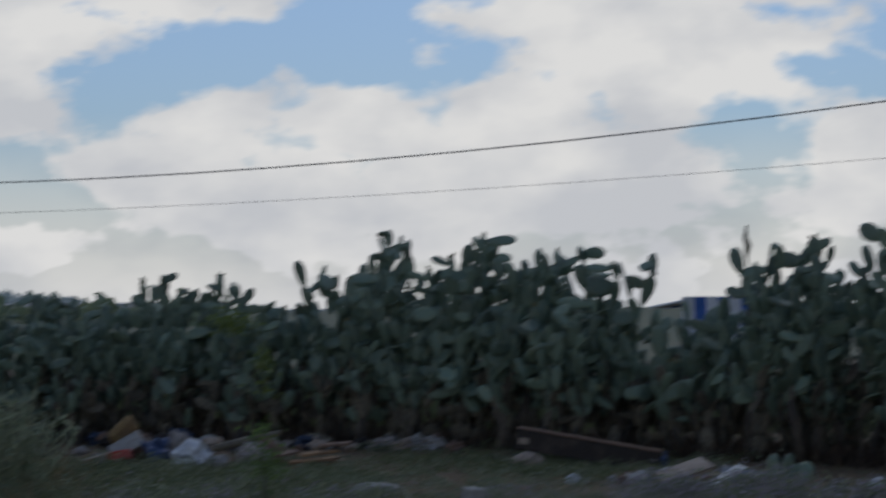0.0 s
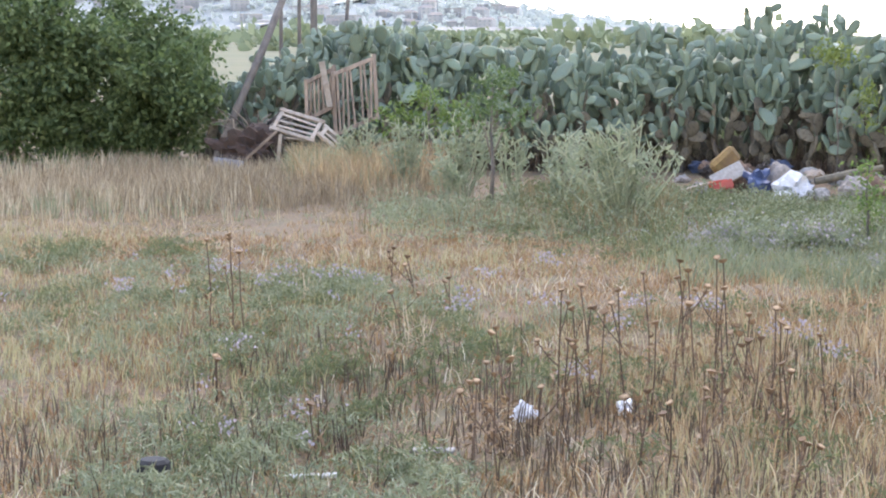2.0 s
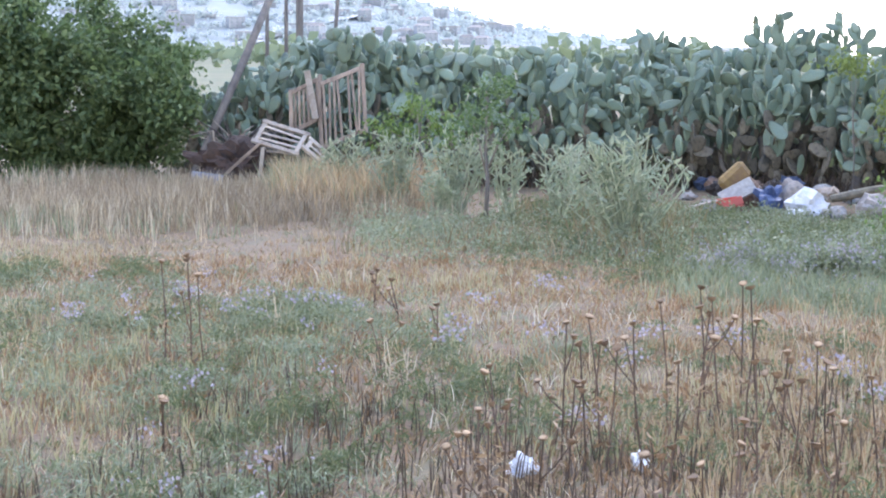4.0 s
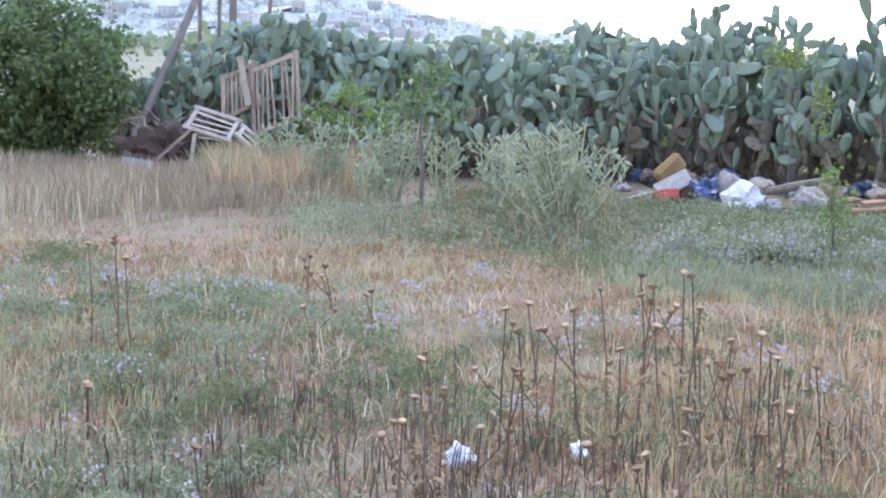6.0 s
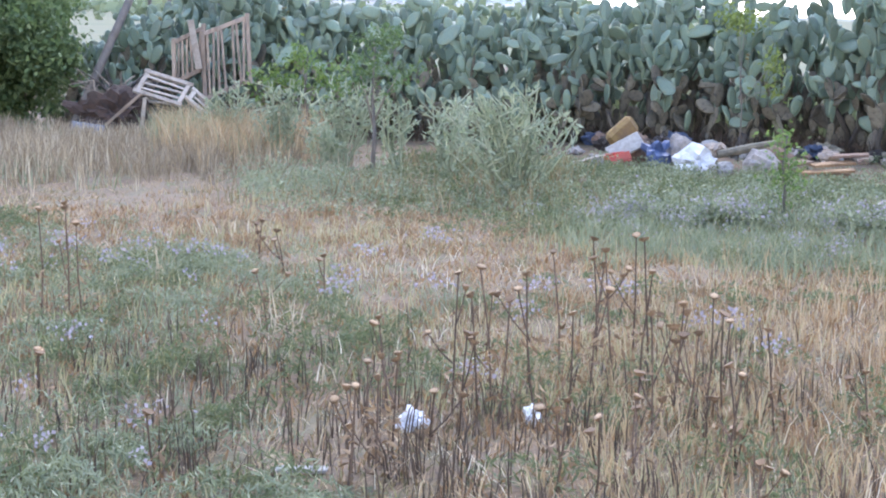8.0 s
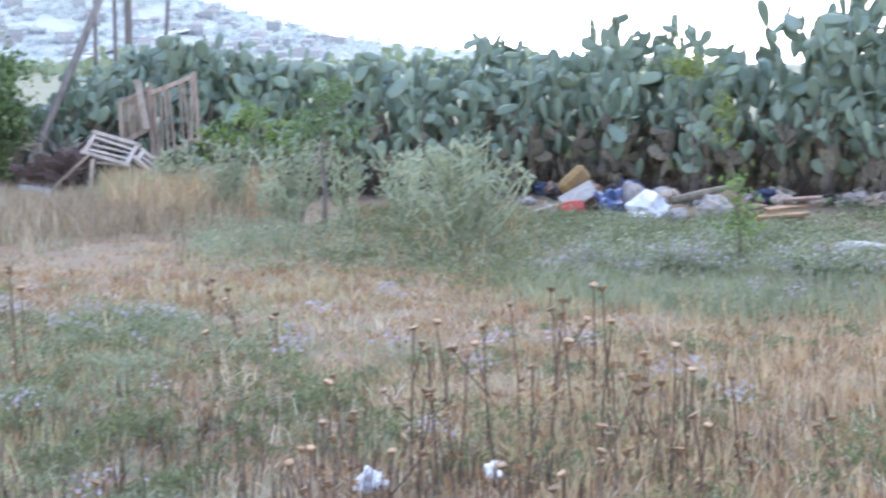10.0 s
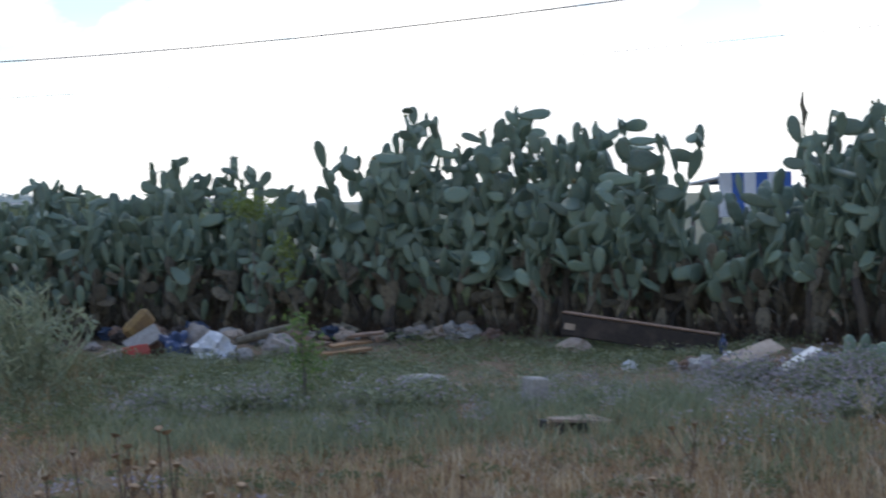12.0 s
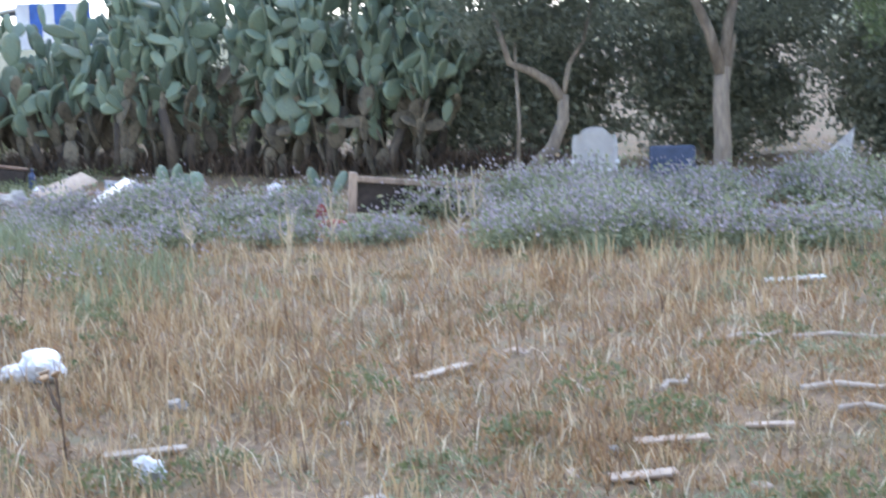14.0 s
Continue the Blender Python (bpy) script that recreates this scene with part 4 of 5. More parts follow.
flowers(fan(130, 5, 24, 14.6, 17.0, 0.52, 0.6, 2.5), 26, 0.05, 0.14, 0.24, 0.016, "pale lilac flowers on low weeds")
flowers(fan(180, 23, 38, 13.4, 16.8, 0.50, 0.8, 3.5), 20, 0.06, 0.12, 0.26, 0.022, "dense lilac flowers at the rubbish heap")
flowers(fan(120, 35, 53, 13.0, 17.0, 0.50, 0.8, 3.5), 24, 0.08, 0.12, 0.34, 0.024, "dense lilac flowers round the chairs")
flowers(fan(90, -16, 12, 7.0, 14.0, 0.55, 0.9, 4.4), 12, 0.03, 0.13, 0.21, 0.022, "lilac flowers scattered in the field")
heads = np.array([(-2.4, 13.1), (-2.3, 12.8), (-1.85, 12.9), (-1.5, 12.8), (-1.3, 12.7), (-1.9, 12.1), (0.15, 13.7), (0.22, 13.6), (-0.3, 12.7), (-0.4, 11.5), (-0.42, 11.0), (0.8, 11.4),
                  (1.2, 11.4), (1.3, 11.2), (0.6, 10.4), (1.6, 10.2), (1.75, 10.1), (-1.1, 7.7), (-1.7, 9.4), (1.8, 9.3), (0.15, 11.3), (-2.9, 11.9), (0.3, 8.6)])
flowers((heads[:, 0], heads[:, 1]), 34, 0.06, 0.13, 0.22, 0.026, "loose clumps of lilac flowers in the grass")


def flower_bush(x, y, h, w, n, label):
    """A rounded weed bush with lilac heads."""
    b = thing("flowering_bush", pose(x, y, gz(x, y) - 0.02), label, "bush", "lilac bushes")
    bm = bmesh.new()
    for k in range(14):
        a, o = random.uniform(0, 6.283), random.uniform(0, w / 2)
        tube(bm, [(0, 0, 0), (math.cos(a) * o, math.sin(a) * o, h * random.uniform(0.6, 0.95))], [0.008, 0.003], 4)
    part("stem", bm, M_THSTEM, b)
    lobes = [(0, 0, h * 0.5, w / 2, w / 2, h / 2), (w * 0.25, 0, h * 0.4, w / 3, w / 3, h * 0.4), (-w * 0.25, 0, h * 0.42, w / 3, w / 3, h * 0.42)]
    ob = new("foliage", leaves_mesh("foliage", crown_points(lobes, n, 0.8), 0.05, L_GREY, 0.3, 0.4))
    ob.parent = b
    c = crown_points(lobes, int(n * 0.9) if w > 0.55 else n // 4, 0.15)
    ob = new("blossom", leaves_mesh("blossom", c[c[:, 2] > h * 0.5], 0.03, L_LILAC, 0.8, 0.8))
    ob.parent = b
    tagged(ob, kind="stuff")
    return b


for fx, fy, fh, fw in ((10.7, 12.6, 0.38, 1.0), (11.15, 11.8, 0.36, 0.95), (12.0, 10.9, 0.40, 1.0), (10.1, 13.0, 0.42, 0.8), (9.4, 13.3, 0.36, 0.7), (12.6, 10.0, 0.34, 0.9), (8.2, 14.4, 0.28, 0.7), (7.5, 15.0, 0.34, 0.7),
                       (7.9, 15.3, 0.36, 0.7), (8.8, 14.6, 0.26, 0.6), (9.9, 12.3, 0.30, 0.6), (10.9, 13.4, 0.34, 0.9), (11.6, 12.5, 0.32, 0.9), (12.3, 11.7, 0.42, 0.9), (13.0, 10.9, 0.4, 0.9), (7.0, 15.6, 0.28, 0.6),
                       (2.35, 16.0, 0.26, 0.5), (2.75, 15.9, 0.28, 0.5), (3.6, 15.6, 0.26, 0.5), (4.0, 15.5, 0.24, 0.5), (1.95, 16.4, 0.22, 0.4),
                       (8.6, 11.2, 0.34, 0.8), (9.25, 10.8, 0.38, 0.85), (9.8, 10.3, 0.36, 0.8), (10.3, 9.8, 0.34, 0.8), (6.9, 13.4, 0.26, 0.6), (7.6, 13.0, 0.20, 0.6), (8.1, 12.4, 0.18, 0.65), (9.7, 11.5, 0.4, 0.9)):
    flower_bush(fx, fy, fh, fw, int(2600 * fw), "lilac flowering weed bush with grey-green leaves")

# dry thistles with seed heads
M_HEAD = material("dry_seed_head", (0.21, 0.13, 0.07), (0.14, 0.085, 0.05), 0.01, 0.9, 0.3, None, 0.3)
# pale tan disc for the head tops; the light on them is in its colour
M_HEADTOP = material("pale_lit_head_top", (0.38, 0.27, 0.16), (0.30, 0.20, 0.12), 0.008, 0.95, 0.4, (0.22, 0.14, 0.08), 0.35)
random.seed(3)
bm = tube(bmesh.new(), [(0, 0, -0.004), (0, 0, 0.008), (0, 0, 0.020), (0, 0, 0.029)], [0.006, 0.022, 0.026, 0.034], 11)
for v in bm.verts:
    if v.co.z > 0.028:
        k = 1 + 0.22 * random.uniform(-1, 1)
        v.co = Vector((v.co.x * k, v.co.y * k, v.co.z + random.uniform(-0.005, 0.006)))
HEAD = mesh_of("seed_head", bm, M_HEAD)
HEADTOP = mesh_of("down", tube(bmesh.new(), [(0, 0, 0.024), (0, 0, 0.030), (0, 0, 0.034)], [0.029, 0.027, 0.014], 9), M_HEADTOP, True)


def dry_thistle(x, y, h, twigs):
    t = thing("dry_thistle", pose(x, y, gz(x, y) - 0.01, 0, 0, random.uniform(0, 360)), "dry brown thistle with round seed heads", "thistle", "dry thistles in the field")
    tips = [(Vector((random.uniform(-0.06, 0.06), random.uniform(-0.06, 0.06), h)), Vector((0, 0, 0)))]
    bm = tube(bmesh.new(), [(0, 0, 0), tips[0][0] * 0.5 + Vector((random.uniform(-0.02, 0.02), 0, 0)), tips[0][0]], [0.0055, 0.0045, 0.0035], 5)
    for _ in range(twigs):
        q = tips[0][0] * random.uniform(0.25, 0.7)
        e = q + Vector((random.uniform(-0.13, 0.13), random.uniform(-0.13, 0.13), random.uniform(0.12, 0.26)))
        e.z = min(e.z, h * 0.96)
        tube(bm, [q, q.lerp(e, 0.5) + Vector((0, 0, -0.015)), e], [0.004, 0.0035, 0.003], 4)
        tips.append((e, q))
    part("stem", bm, M_STALK, t)
    lv = []
    for _ in range(22):
        lv.append((random.gauss(0, 0.03), random.gauss(0, 0.03), random.uniform(0.02, h * 0.6)))
    ob = new("withered_leaves", leaves_mesh("withered_leaves", np.array(lv), 0.055, L_BROWN, 0.0, 0.3))
    ob.parent = t
    for e, q in tips:
        hd = new("seed_head", HEAD)
        hd.parent = t
        hd.matrix_basis = pose(*e, random.uniform(-25, 25), random.uniform(-25, 25), 0) @ Matrix.Diagonal((random.uniform(0.5, 0.85), random.uniform(0.5, 0.85), random.uniform(0.45, 0.8), 1))
        if random.random() < 0.6:
            new("down", HEADTOP).parent = hd
    return t


M_STALK = material("dry_stalk", (0.13, 0.085, 0.055), (0.085, 0.055, 0.04), 0.02, 0.9, 0.1, None, 0.3)
random.seed(31)
for tx, ty, th in [(-2.02, 10.41, 0.64), (-1.87, 10.43, 0.68), (-1.8, 10.45, 0.56), (0.2, 8.46, 0.64), (0.38, 8.56, 0.64), (0.56, 8.31, 0.64), (0.31, 8.34, 0.54), (0.4, 8.28, 0.54), (0.22, 7.93, 0.45), (0.74, 9.2, 0.64), (0.98, 9.84, 0.64), (1.25, 9.81, 0.64), (1.03, 8.41, 0.64), (1.15, 8.16, 0.54), (1.32, 8.31, 0.54), (1.19, 10.0, 0.64), (0.65, 7.83, 0.54), (1.02, 7.79, 0.54), (-0.15, 7.44, 0.42), (-0.12, 7.18, 0.42), (-0.06, 7.57, 0.42), (1.22, 7.16, 0.42), (1.29, 7.33, 0.42), (1.17, 7.92, 0.45), (0.83, 8.63, 0.64), (1.01, 9.35, 0.64), (1.57, 8.0, 0.45), (1.34, 7.94, 0.54), (-0.83, 12.6, 0.3), (-1.07, 13.43, 0.3), (-1.65, 8.43, 0.3), (-0.96, 7.19, 0.3), (-0.08, 8.31, 0.45)]:
    dry_thistle(tx, ty, th, random.choice((0, 0, 0, 1, 1, 2)))
for _ in range(16):
    d, a = random.uniform(6.3, 12.0), radians(random.uniform(-13, 28))
    dry_thistle(d * math.sin(a), d * math.cos(a), random.uniform(0.22, 0.42), random.choice((0, 1, 2)))


def pale_skeleton(x, y, h):
    """A bleached dead thistle, bare and branching."""
    t = thing("dead_thistle", pose(x, y, gz(x, y) - 0.01), "bleached dead thistle skeleton with bare branches", "thistle")
    part("stem", tube(bmesh.new(), [(0, 0, 0), (0.015, 0, h * 0.5), (-0.01, 0, h)], [0.0055, 0.0045, 0.003], 5), M_STRAW, t)
    for k in range(7):
        z, out = h * random.uniform(0.05, 0.5), random.uniform(-0.13, 0.13)
        part("branch", tube(bmesh.new(), [(0.008, 0, z), (out * 0.7, random.uniform(-0.05, 0.05), z + h * 0.15), (out, random.uniform(-0.06, 0.06), z + h * random.uniform(0.35, 0.6))], [0.004, 0.0035, 0.002], 4), M_STRAW, t)
    return t


M_STRAW = material("bleached_straw", (0.55, 0.47, 0.33), (0.46, 0.38, 0.26), 0.02, 0.9, 0.1, None, 0.2)
for sx, sy, sh in ((-0.72, 10.0, 0.3), (-0.62, 9.9, 0.26), (-1.6, 12.0, 0.24), (7.0, 11.9, 0.62), (8.3, 11.6, 0.6), (6.0, 9.6, 0.5), (8.9, 12.2, 0.55), (7.7, 12.4, 0.5), (9.3, 9.2, 0.3), (6.6, 12.6, 0.45)):
    pale_skeleton(sx, sy, sh)

# ---------------------------------------------------------------- poles and cables


def pole(name, x, y, z, r, lean, label, cap=True):
    p = thing(name, pose(x, y, -0.1), label, "pole")
    part("shaft", tube(bmesh.new(), [(0, 0, 0), (lean * 0.5, 0, z * 0.5), (lean, 0, z + 0.1)], [r * 1.15, r * 1.05, r * 0.92], 10), M_POLE, p, smooth=True)
    if cap:
        part("cap", boxed(r * 4.2, r * 2.4, r * 1.1, pose(lean, 0, z + 0.1)), M_POLE, p)
    return p


up = pole("utility_pole", -3.34, 27.85, 3.83, 0.055, 0.0, "dark tarred wooden utility pole with a strut")
part("strut", tube(bmesh.new(), [(-1.2, -2.7, 0.05), (-0.6, -1.35, 1.85), (-0.03, -0.06, 3.65)], [0.06, 0.056, 0.05], 9), M_POLE, up, smooth=True)
part("insulator", tube(bmesh.new(), [(0.06, 0, 3.6), (0.10, 0, 3.75), (0.06, 0, 3.85)], [0.012, 0.02, 0.012], 6), M_STONE, up)
pole("fence_pole", -4.62, 33.7, 3.27, 0.035, 0.0, "thin weathered pole behind the hedge", False)
pole("fence_pole", -4.28, 33.7, 3.64, 0.035, 0.0, "thin weathered pole behind the hedge", False)
pole("fence_pole", -3.6, 33.8, 3.46, 0.035, 0.28, "slightly leaning thin pole behind the hedge", True)


def cable(a, b, sag, r, label):
    a, b = Vector(a), Vector(b)
    pts = [a.lerp(b, k / 28) - Vector((0, 0, 4 * sag * (k / 28) * (1 - k / 28))) for k in range(29)]
    return solid("cable", tube(bmesh.new(), pts, [r] * 29, 5), M_STEEL, Matrix(), label, "cable")


cable((-3.34, 27.85, 3.74), (23.0, 5.3, 6.75), 1.20, 0.009, "dark overhead cable running from the pole")
cable((-3.34, 27.85, 3.86), (-30.0, 44.0, 3.9), 0.5, 0.011, "dark overhead cable running from the pole")
cable((-3.3, 33.8, 3.5), (32.0, 10.0, 6.1), 0.75, 0.004, "thin far overhead cable")

# ---------------------------------------------------------------- broken wooden frames and junk


def slat_frame(name, m, w, h, slats, mat, label, missing=(), skew=0.0):
    """A railed frame with upright slats; skew: how far it has sagged out of square."""
    f = thing(name, m, label, "wooden frame", "broken wooden frames")
    tip = -math.degrees(math.atan(skew))
    for z in (0.03, h - 0.03):
        part("rail", boxed(w * math.hypot(1, skew), 0.035, 0.06, pose(0, 0, z, 0, tip, 0), 0.006), mat, f)
    for x in (-w / 2, w / 2):
        part("post", boxed(0.055, 0.05, h + 0.05, pose(x, 0, h / 2 + skew * x), 0.006), mat, f)
    me = mesh_of("slat", boxed(0.032, 0.018, h - 0.1, None, 0.003), mat)
    for k in range(slats):
        if k in missing:
            continue
        x = -w / 2 + w * (k + 1) / (slats + 1)
        s = new("slat", me)
        s.parent = f
        s.matrix_basis = pose(x, random.uniform(-0.01, 0.01), h / 2 + skew * x, 0, random.uniform(-3, 3), 0)
    return f


slat_frame("crib_side", pose(-2.5, 25.9, 0.62, -8, -2, 14), 0.62, 0.92, 8, M_WOOD, "weathered brown wooden crib side standing upright", (4,), 0.36)
slat_frame("crib_side", pose(-3.02, 25.95, 0.80, -6, -3, -8), 0.42, 0.60, 6, M_WOOD, "broken wooden crib side with a sloping top rail", (), 0.45)
slat_frame("pallet_frame", pose(-2.98, 25.2, 0.60, -40, 10, -12) @ pose(0, 0, 0, 0, -84, 0), 0.34, 0.66, 3, M_PALE, "bleached slatted frame lying tilted on the heap")
slat_frame("pallet_frame", pose(-2.92, 25.15, 0.62, -50, 42, 4) @ pose(0, 0, 0, 0, 88, 0), 0.20, 0.42, 1, M_PALE, "small bleached frame hanging off the heap")
for k in range(9):
    solid("plank", boxed(random.uniform(0.35, 0.8), 0.06, 0.025, None, 0.004), random.choice((M_WOOD, M_PALE, M_DARKWOOD)), pose(random.uniform(-3.7, -2.3), random.uniform(25.3, 25.8), random.uniform(0.15, 0.6), 0, random.uniform(-50, 50), random.uniform(-30, 30)),
          "splintered wooden plank on the junk heap", "plank", "planks on the junk heap")
solid("plank", boxed(0.09, 0.025, 0.66, None, 0.005), M_PALE, pose(-2.93, 25.75, 1.25, 0, -10, 5), "bleached plank hanging on the crib side", "plank")
solid("plank", boxed(0.05, 0.03, 0.5, None, 0.005), M_PALE, pose(-3.5, 24.9, 0.32, 0, 6, 0), "short pale plank standing in the grass", "plank")
solid("plank", boxed(0.04, 0.03, 0.6, None, 0.004), M_WOOD, pose(-3.75, 24.95, 0.42, 0, 48, 0), "thin wooden plank leaning on scrap", "plank")
solid("rusted_drum", lump(bmesh.new(), 1.15, 0.6, 0.6, 0.55, 3, 4), M_RUST, pose(-4.0, 25.35, 0.0, 0, 0, 8), "crumpled rusty brown steel hulk in the grass", "scrap metal")
solid("scrap_sheet", boxed(0.42, 0.4, 0.012, None, 0.003), M_SHEET, pose(-4.2, 24.7, 0.1, 40, 8, 6), "bent grey-blue metal sheet leaning on the scrap", "metal sheet")
junk = thing("branch_pile", pose(-3.9, 25.7, 0.35), "heap of dead branches and splinters", "branches")
for k in range(30):
    a = random.uniform(-0.9, 0.9)
    part("branch", tube(bmesh.new(), [(random.uniform(-0.7, 0.7), 0, -0.35), (math.sin(a) * 0.45, random.uniform(-0.2, 0.2), random.uniform(0.2, 0.42)), (math.sin(a) * 0.9, random.uniform(-0.2, 0.2), random.uniform(0.3, 0.6))], [0.018, 0.014, 0.006], 5), M_PALE if k % 5 == 0 else M_BARK if k % 2 else M_DARKWOOD, junk)

# ---------------------------------------------------------------- rubbish along the hedge


def bag(x, y, sx, sy, sz, mat, label, seed, name="plastic_bag", rough=0.22):
    b = solid(name, lump(bmesh.new(), sx, sy, sz, rough, seed, 3), mat, pose(x, y, gz(x, y) - 0.01, 0, 0, seed * 40), label, "bag", smooth=False)
    return b


solid("foam_cushion", boxed(0.40, 0.13, 0.25, None, 0.045), M_OCHRE, pose(2.55, 23.3, 0.34, 16, -42, 8), "torn ochre foam cushion leaning on the heap", "cushion")
solid("board", boxed(0.44, 0.03, 0.22, None, 0.006), M_STONE, pose(2.55, 22.9, 0.19, -38, -28, 5), "pale cardboard sheet on the heap", "board")
crate = thing("red_crate", pose(2.46, 22.75, 0.02, 0, -8, 10), "broken red plastic crate on the heap", "crate")
part("side", boxed(0.26, 0.02, 0.10, pose(0, -0.1, 0.06, -14, -9, 0), 0.006), M_RED, crate)
part("side", boxed(0.28, 0.02, 0.10, pose(0, 0.1, 0.06, 10), 0.006), M_RED, crate)
part("base", boxed(0.28, 0.2, 0.02, pose(0, 0, 0.01), 0.005), M_RED, crate)
bag(2.92, 22.75, 0.38, 0.3, 0.34, M_BLUE, "crumpled blue plastic bag on the heap", 2.0, rough=0.5)
bag(2.72, 23.1, 0.3, 0.3, 0.36, M_BROWN, "crumpled brown blanket on the rubbish", 7.0, "blanket")
bag(3.22, 23.0, 0.34, 0.3, 0.38, M_GREY, "crumpled grey blanket against the cactus", 9.0, "blanket")
bag(3.05, 23.1, 0.22, 0.2, 0.2, M_STONE, "torn pale bag on the heap", 11.0)
bag(3.28, 22.1, 0.46, 0.34, 0.30, M_BAG, "full white plastic bag", 4.0, rough=0.5)
bag(3.12, 21.9, 0.26, 0.2, 0.13, M_BAG, "flattened white plastic bag", 5.0)
bag(3.62, 22.0, 0.24, 0.2, 0.16, M_STONE, "pale crumpled sack by the heap", 6.5, "sack")
bag(3.95, 21.6, 0.42, 0.34, 0.32, M_GREY, "grey-brown rolled blanket on the ground", 8.0, "blanket_roll", 0.3)
bag(4.15, 21.9, 0.5, 0.3, 0.34, M_BROWN, "crumpled old brown blanket by the hedge", 13.0, "blanket")
solid("trunk_log", tube(bmesh.new(), [(-0.4, 0, 0.12), (0, 0.05, 0.2), (0.45, 0, 0.3)], [0.045, 0.055, 0.035], 8), M_PADOLD, pose(4.0, 22.5, 0.03), "fallen grey cactus trunk on rubbish", "log")
for k, (bx, by, bz, rz, w) in enumerate(((4.55, 21.1, 0.05, 10, 0.62), (4.6, 21.05, 0.11, -6, 0.58), (4.68, 21.2, 0.18, 14, 0.5), (4.9, 21.3, 0.26, -12, 0.4), (4.3, 21.2, 0.2, 35, 0.34))):
    solid("plank", boxed(w, 0.16, 0.03, None, 0.004), M_TAN if k < 3 else M_BROWN, pose(bx, by, gz(bx, by) + bz, 4, -4, rz), "tan wooden board in a loose stack", "plank", "stacked boards")
for k in range(58):
    rx = random.uniform(2.0, 6.8)
    ry = float(np.interp(rx, line_x, line_y)) - random.uniform(0.7, 3.4 if rx < 4.6 else 1.6)
    s = random.uniform(0.08, 0.26)
    bag(rx, ry, s * 1.6, s, s * 0.8, random.choice((M_STONE, M_BROWN, M_GREY, M_CARD, M_PADOLD, M_DARKWOOD, M_NAVY)), "piece of mixed rubbish at the hedge foot", k * 1.9 + 0.3, "rubbish_piece", 0.5)
bag(2.2, 22.6, 0.16, 0.14, 0.14, M_STONE, "pale stone by the heap", 3.3, "stone")
solid("plank", boxed(0.5, 0.05, 0.02, None, 0.003), M_PALE, pose(2.05, 22.5, 0.06, 0, -12, 20), "thin pale plank on the grass", "plank")

slab = lump(bmesh.new(), 0.5, 0.3, 0.12, 0.12, 2, 3)
solid("concrete_slab", slab, M_STONE, pose(4.45, 17.2, gz(4.45, 17.2) + 0.02), "white rounded concrete lump in the weeds", "stone")
solid("concrete_block", boxed(0.17, 0.17, 0.26, pose(0, 0, 0.12), 0.012), M_STONE, pose(4.94, 15.3, gz(4.94, 15.3) - 0.01, 3, 4, 20), "small grey concrete block standing upright", "block")
fl = thing("wooden_pallet", pose(4.75, 13.75, gz(4.75, 13.75) - 0.045, 0, 3, 8), "small weathered pallet half sunk in grass", "pallet")
for k in range(3):
    part("plank", boxed(0.5 - 0.05 * k, 0.09, 0.025, pose(0.02 * k, -0.12 + 0.12 * k, 0.13, 0, 2 - 2 * k, 3 * k - 4), 0.004), M_WOOD, fl)
for k in (-0.2, 0, 0.2):
    part("bearer", boxed(0.06, 0.34, 0.12, pose(k, 0, 0.06), 0.004), M_DARKWOOD, fl)

bb = thing("bed_base", pose(7.68, 20.0, 0.05, 0, 8.5, -32), "dark brown bed base propped up at one end", "bed base")
part("frame", boxed(1.75, 0.10, 0.24, pose(0, 0, 0.15), 0.015), M_DARKWOOD, bb)
part("rim", boxed(1.77, 0.12, 0.025, pose(0, 0, 0.288), 0.01), M_BROWN, bb, "lighter brown top rim")
part("label", boxed(0.12, 0.006, 0.07, pose(-0.78, -0.053, 0.14)), M_CARD, bb, "pale torn sticker")
part("end_board", boxed(0.05, 0.7, 0.22, pose(-0.85, 0.35, 0.12), 0.01), M_DARKWOOD, bb)
bag(7.05, 20.3, 0.4, 0.3, 0.2, M_CARD, "tan stone under the bed base", 3.9, "stone")
solid("bottle", tube(bmesh.new(), [(0, 0, 0), (0, 0, 0.14), (0, 0, 0.18), (0, 0, 0.22)], [0.04, 0.04, 0.015, 0.015], 8), M_BLUE, pose(8.35, 19.2, 0.02, 10, 0, 0), "small blue plastic bottle by the bed base", "bottle")
bag(6.9, 18.2, 0.16, 0.13, 0.12, M_BAG, "small white scrap bag", 3.7)
bag(7.25, 17.9, 0.12, 0.1, 0.12, M_STONE, "grey stone in thin grass", 1.7, "stone")
bag(8.0, 18.2, 0.2, 0.16, 0.14, M_BAG, "white paper scrap in the grass", 5.7, "paper_scrap")

# heap by the clearing
solid("board", boxed(0.46, 0.14, 0.02, None, 0.003), M_PLASTIC, pose(8.0, 16.6, 0.17, 12, -24, 12), "white painted board lying tilted", "board")
solid("board", boxed(0.6, 0.25, 0.03, None, 0.004), M_CARD, pose(7.75, 17.1, 0.2, 20, -14, 10), "tan board lying on rubble", "board")
solid("board", boxed(0.7, 0.2, 0.025, None, 0.004), M_SHEET, pose(8.45, 16.9, 0.14, 22, 10, -20), "grey sheet on the rubble", "board")
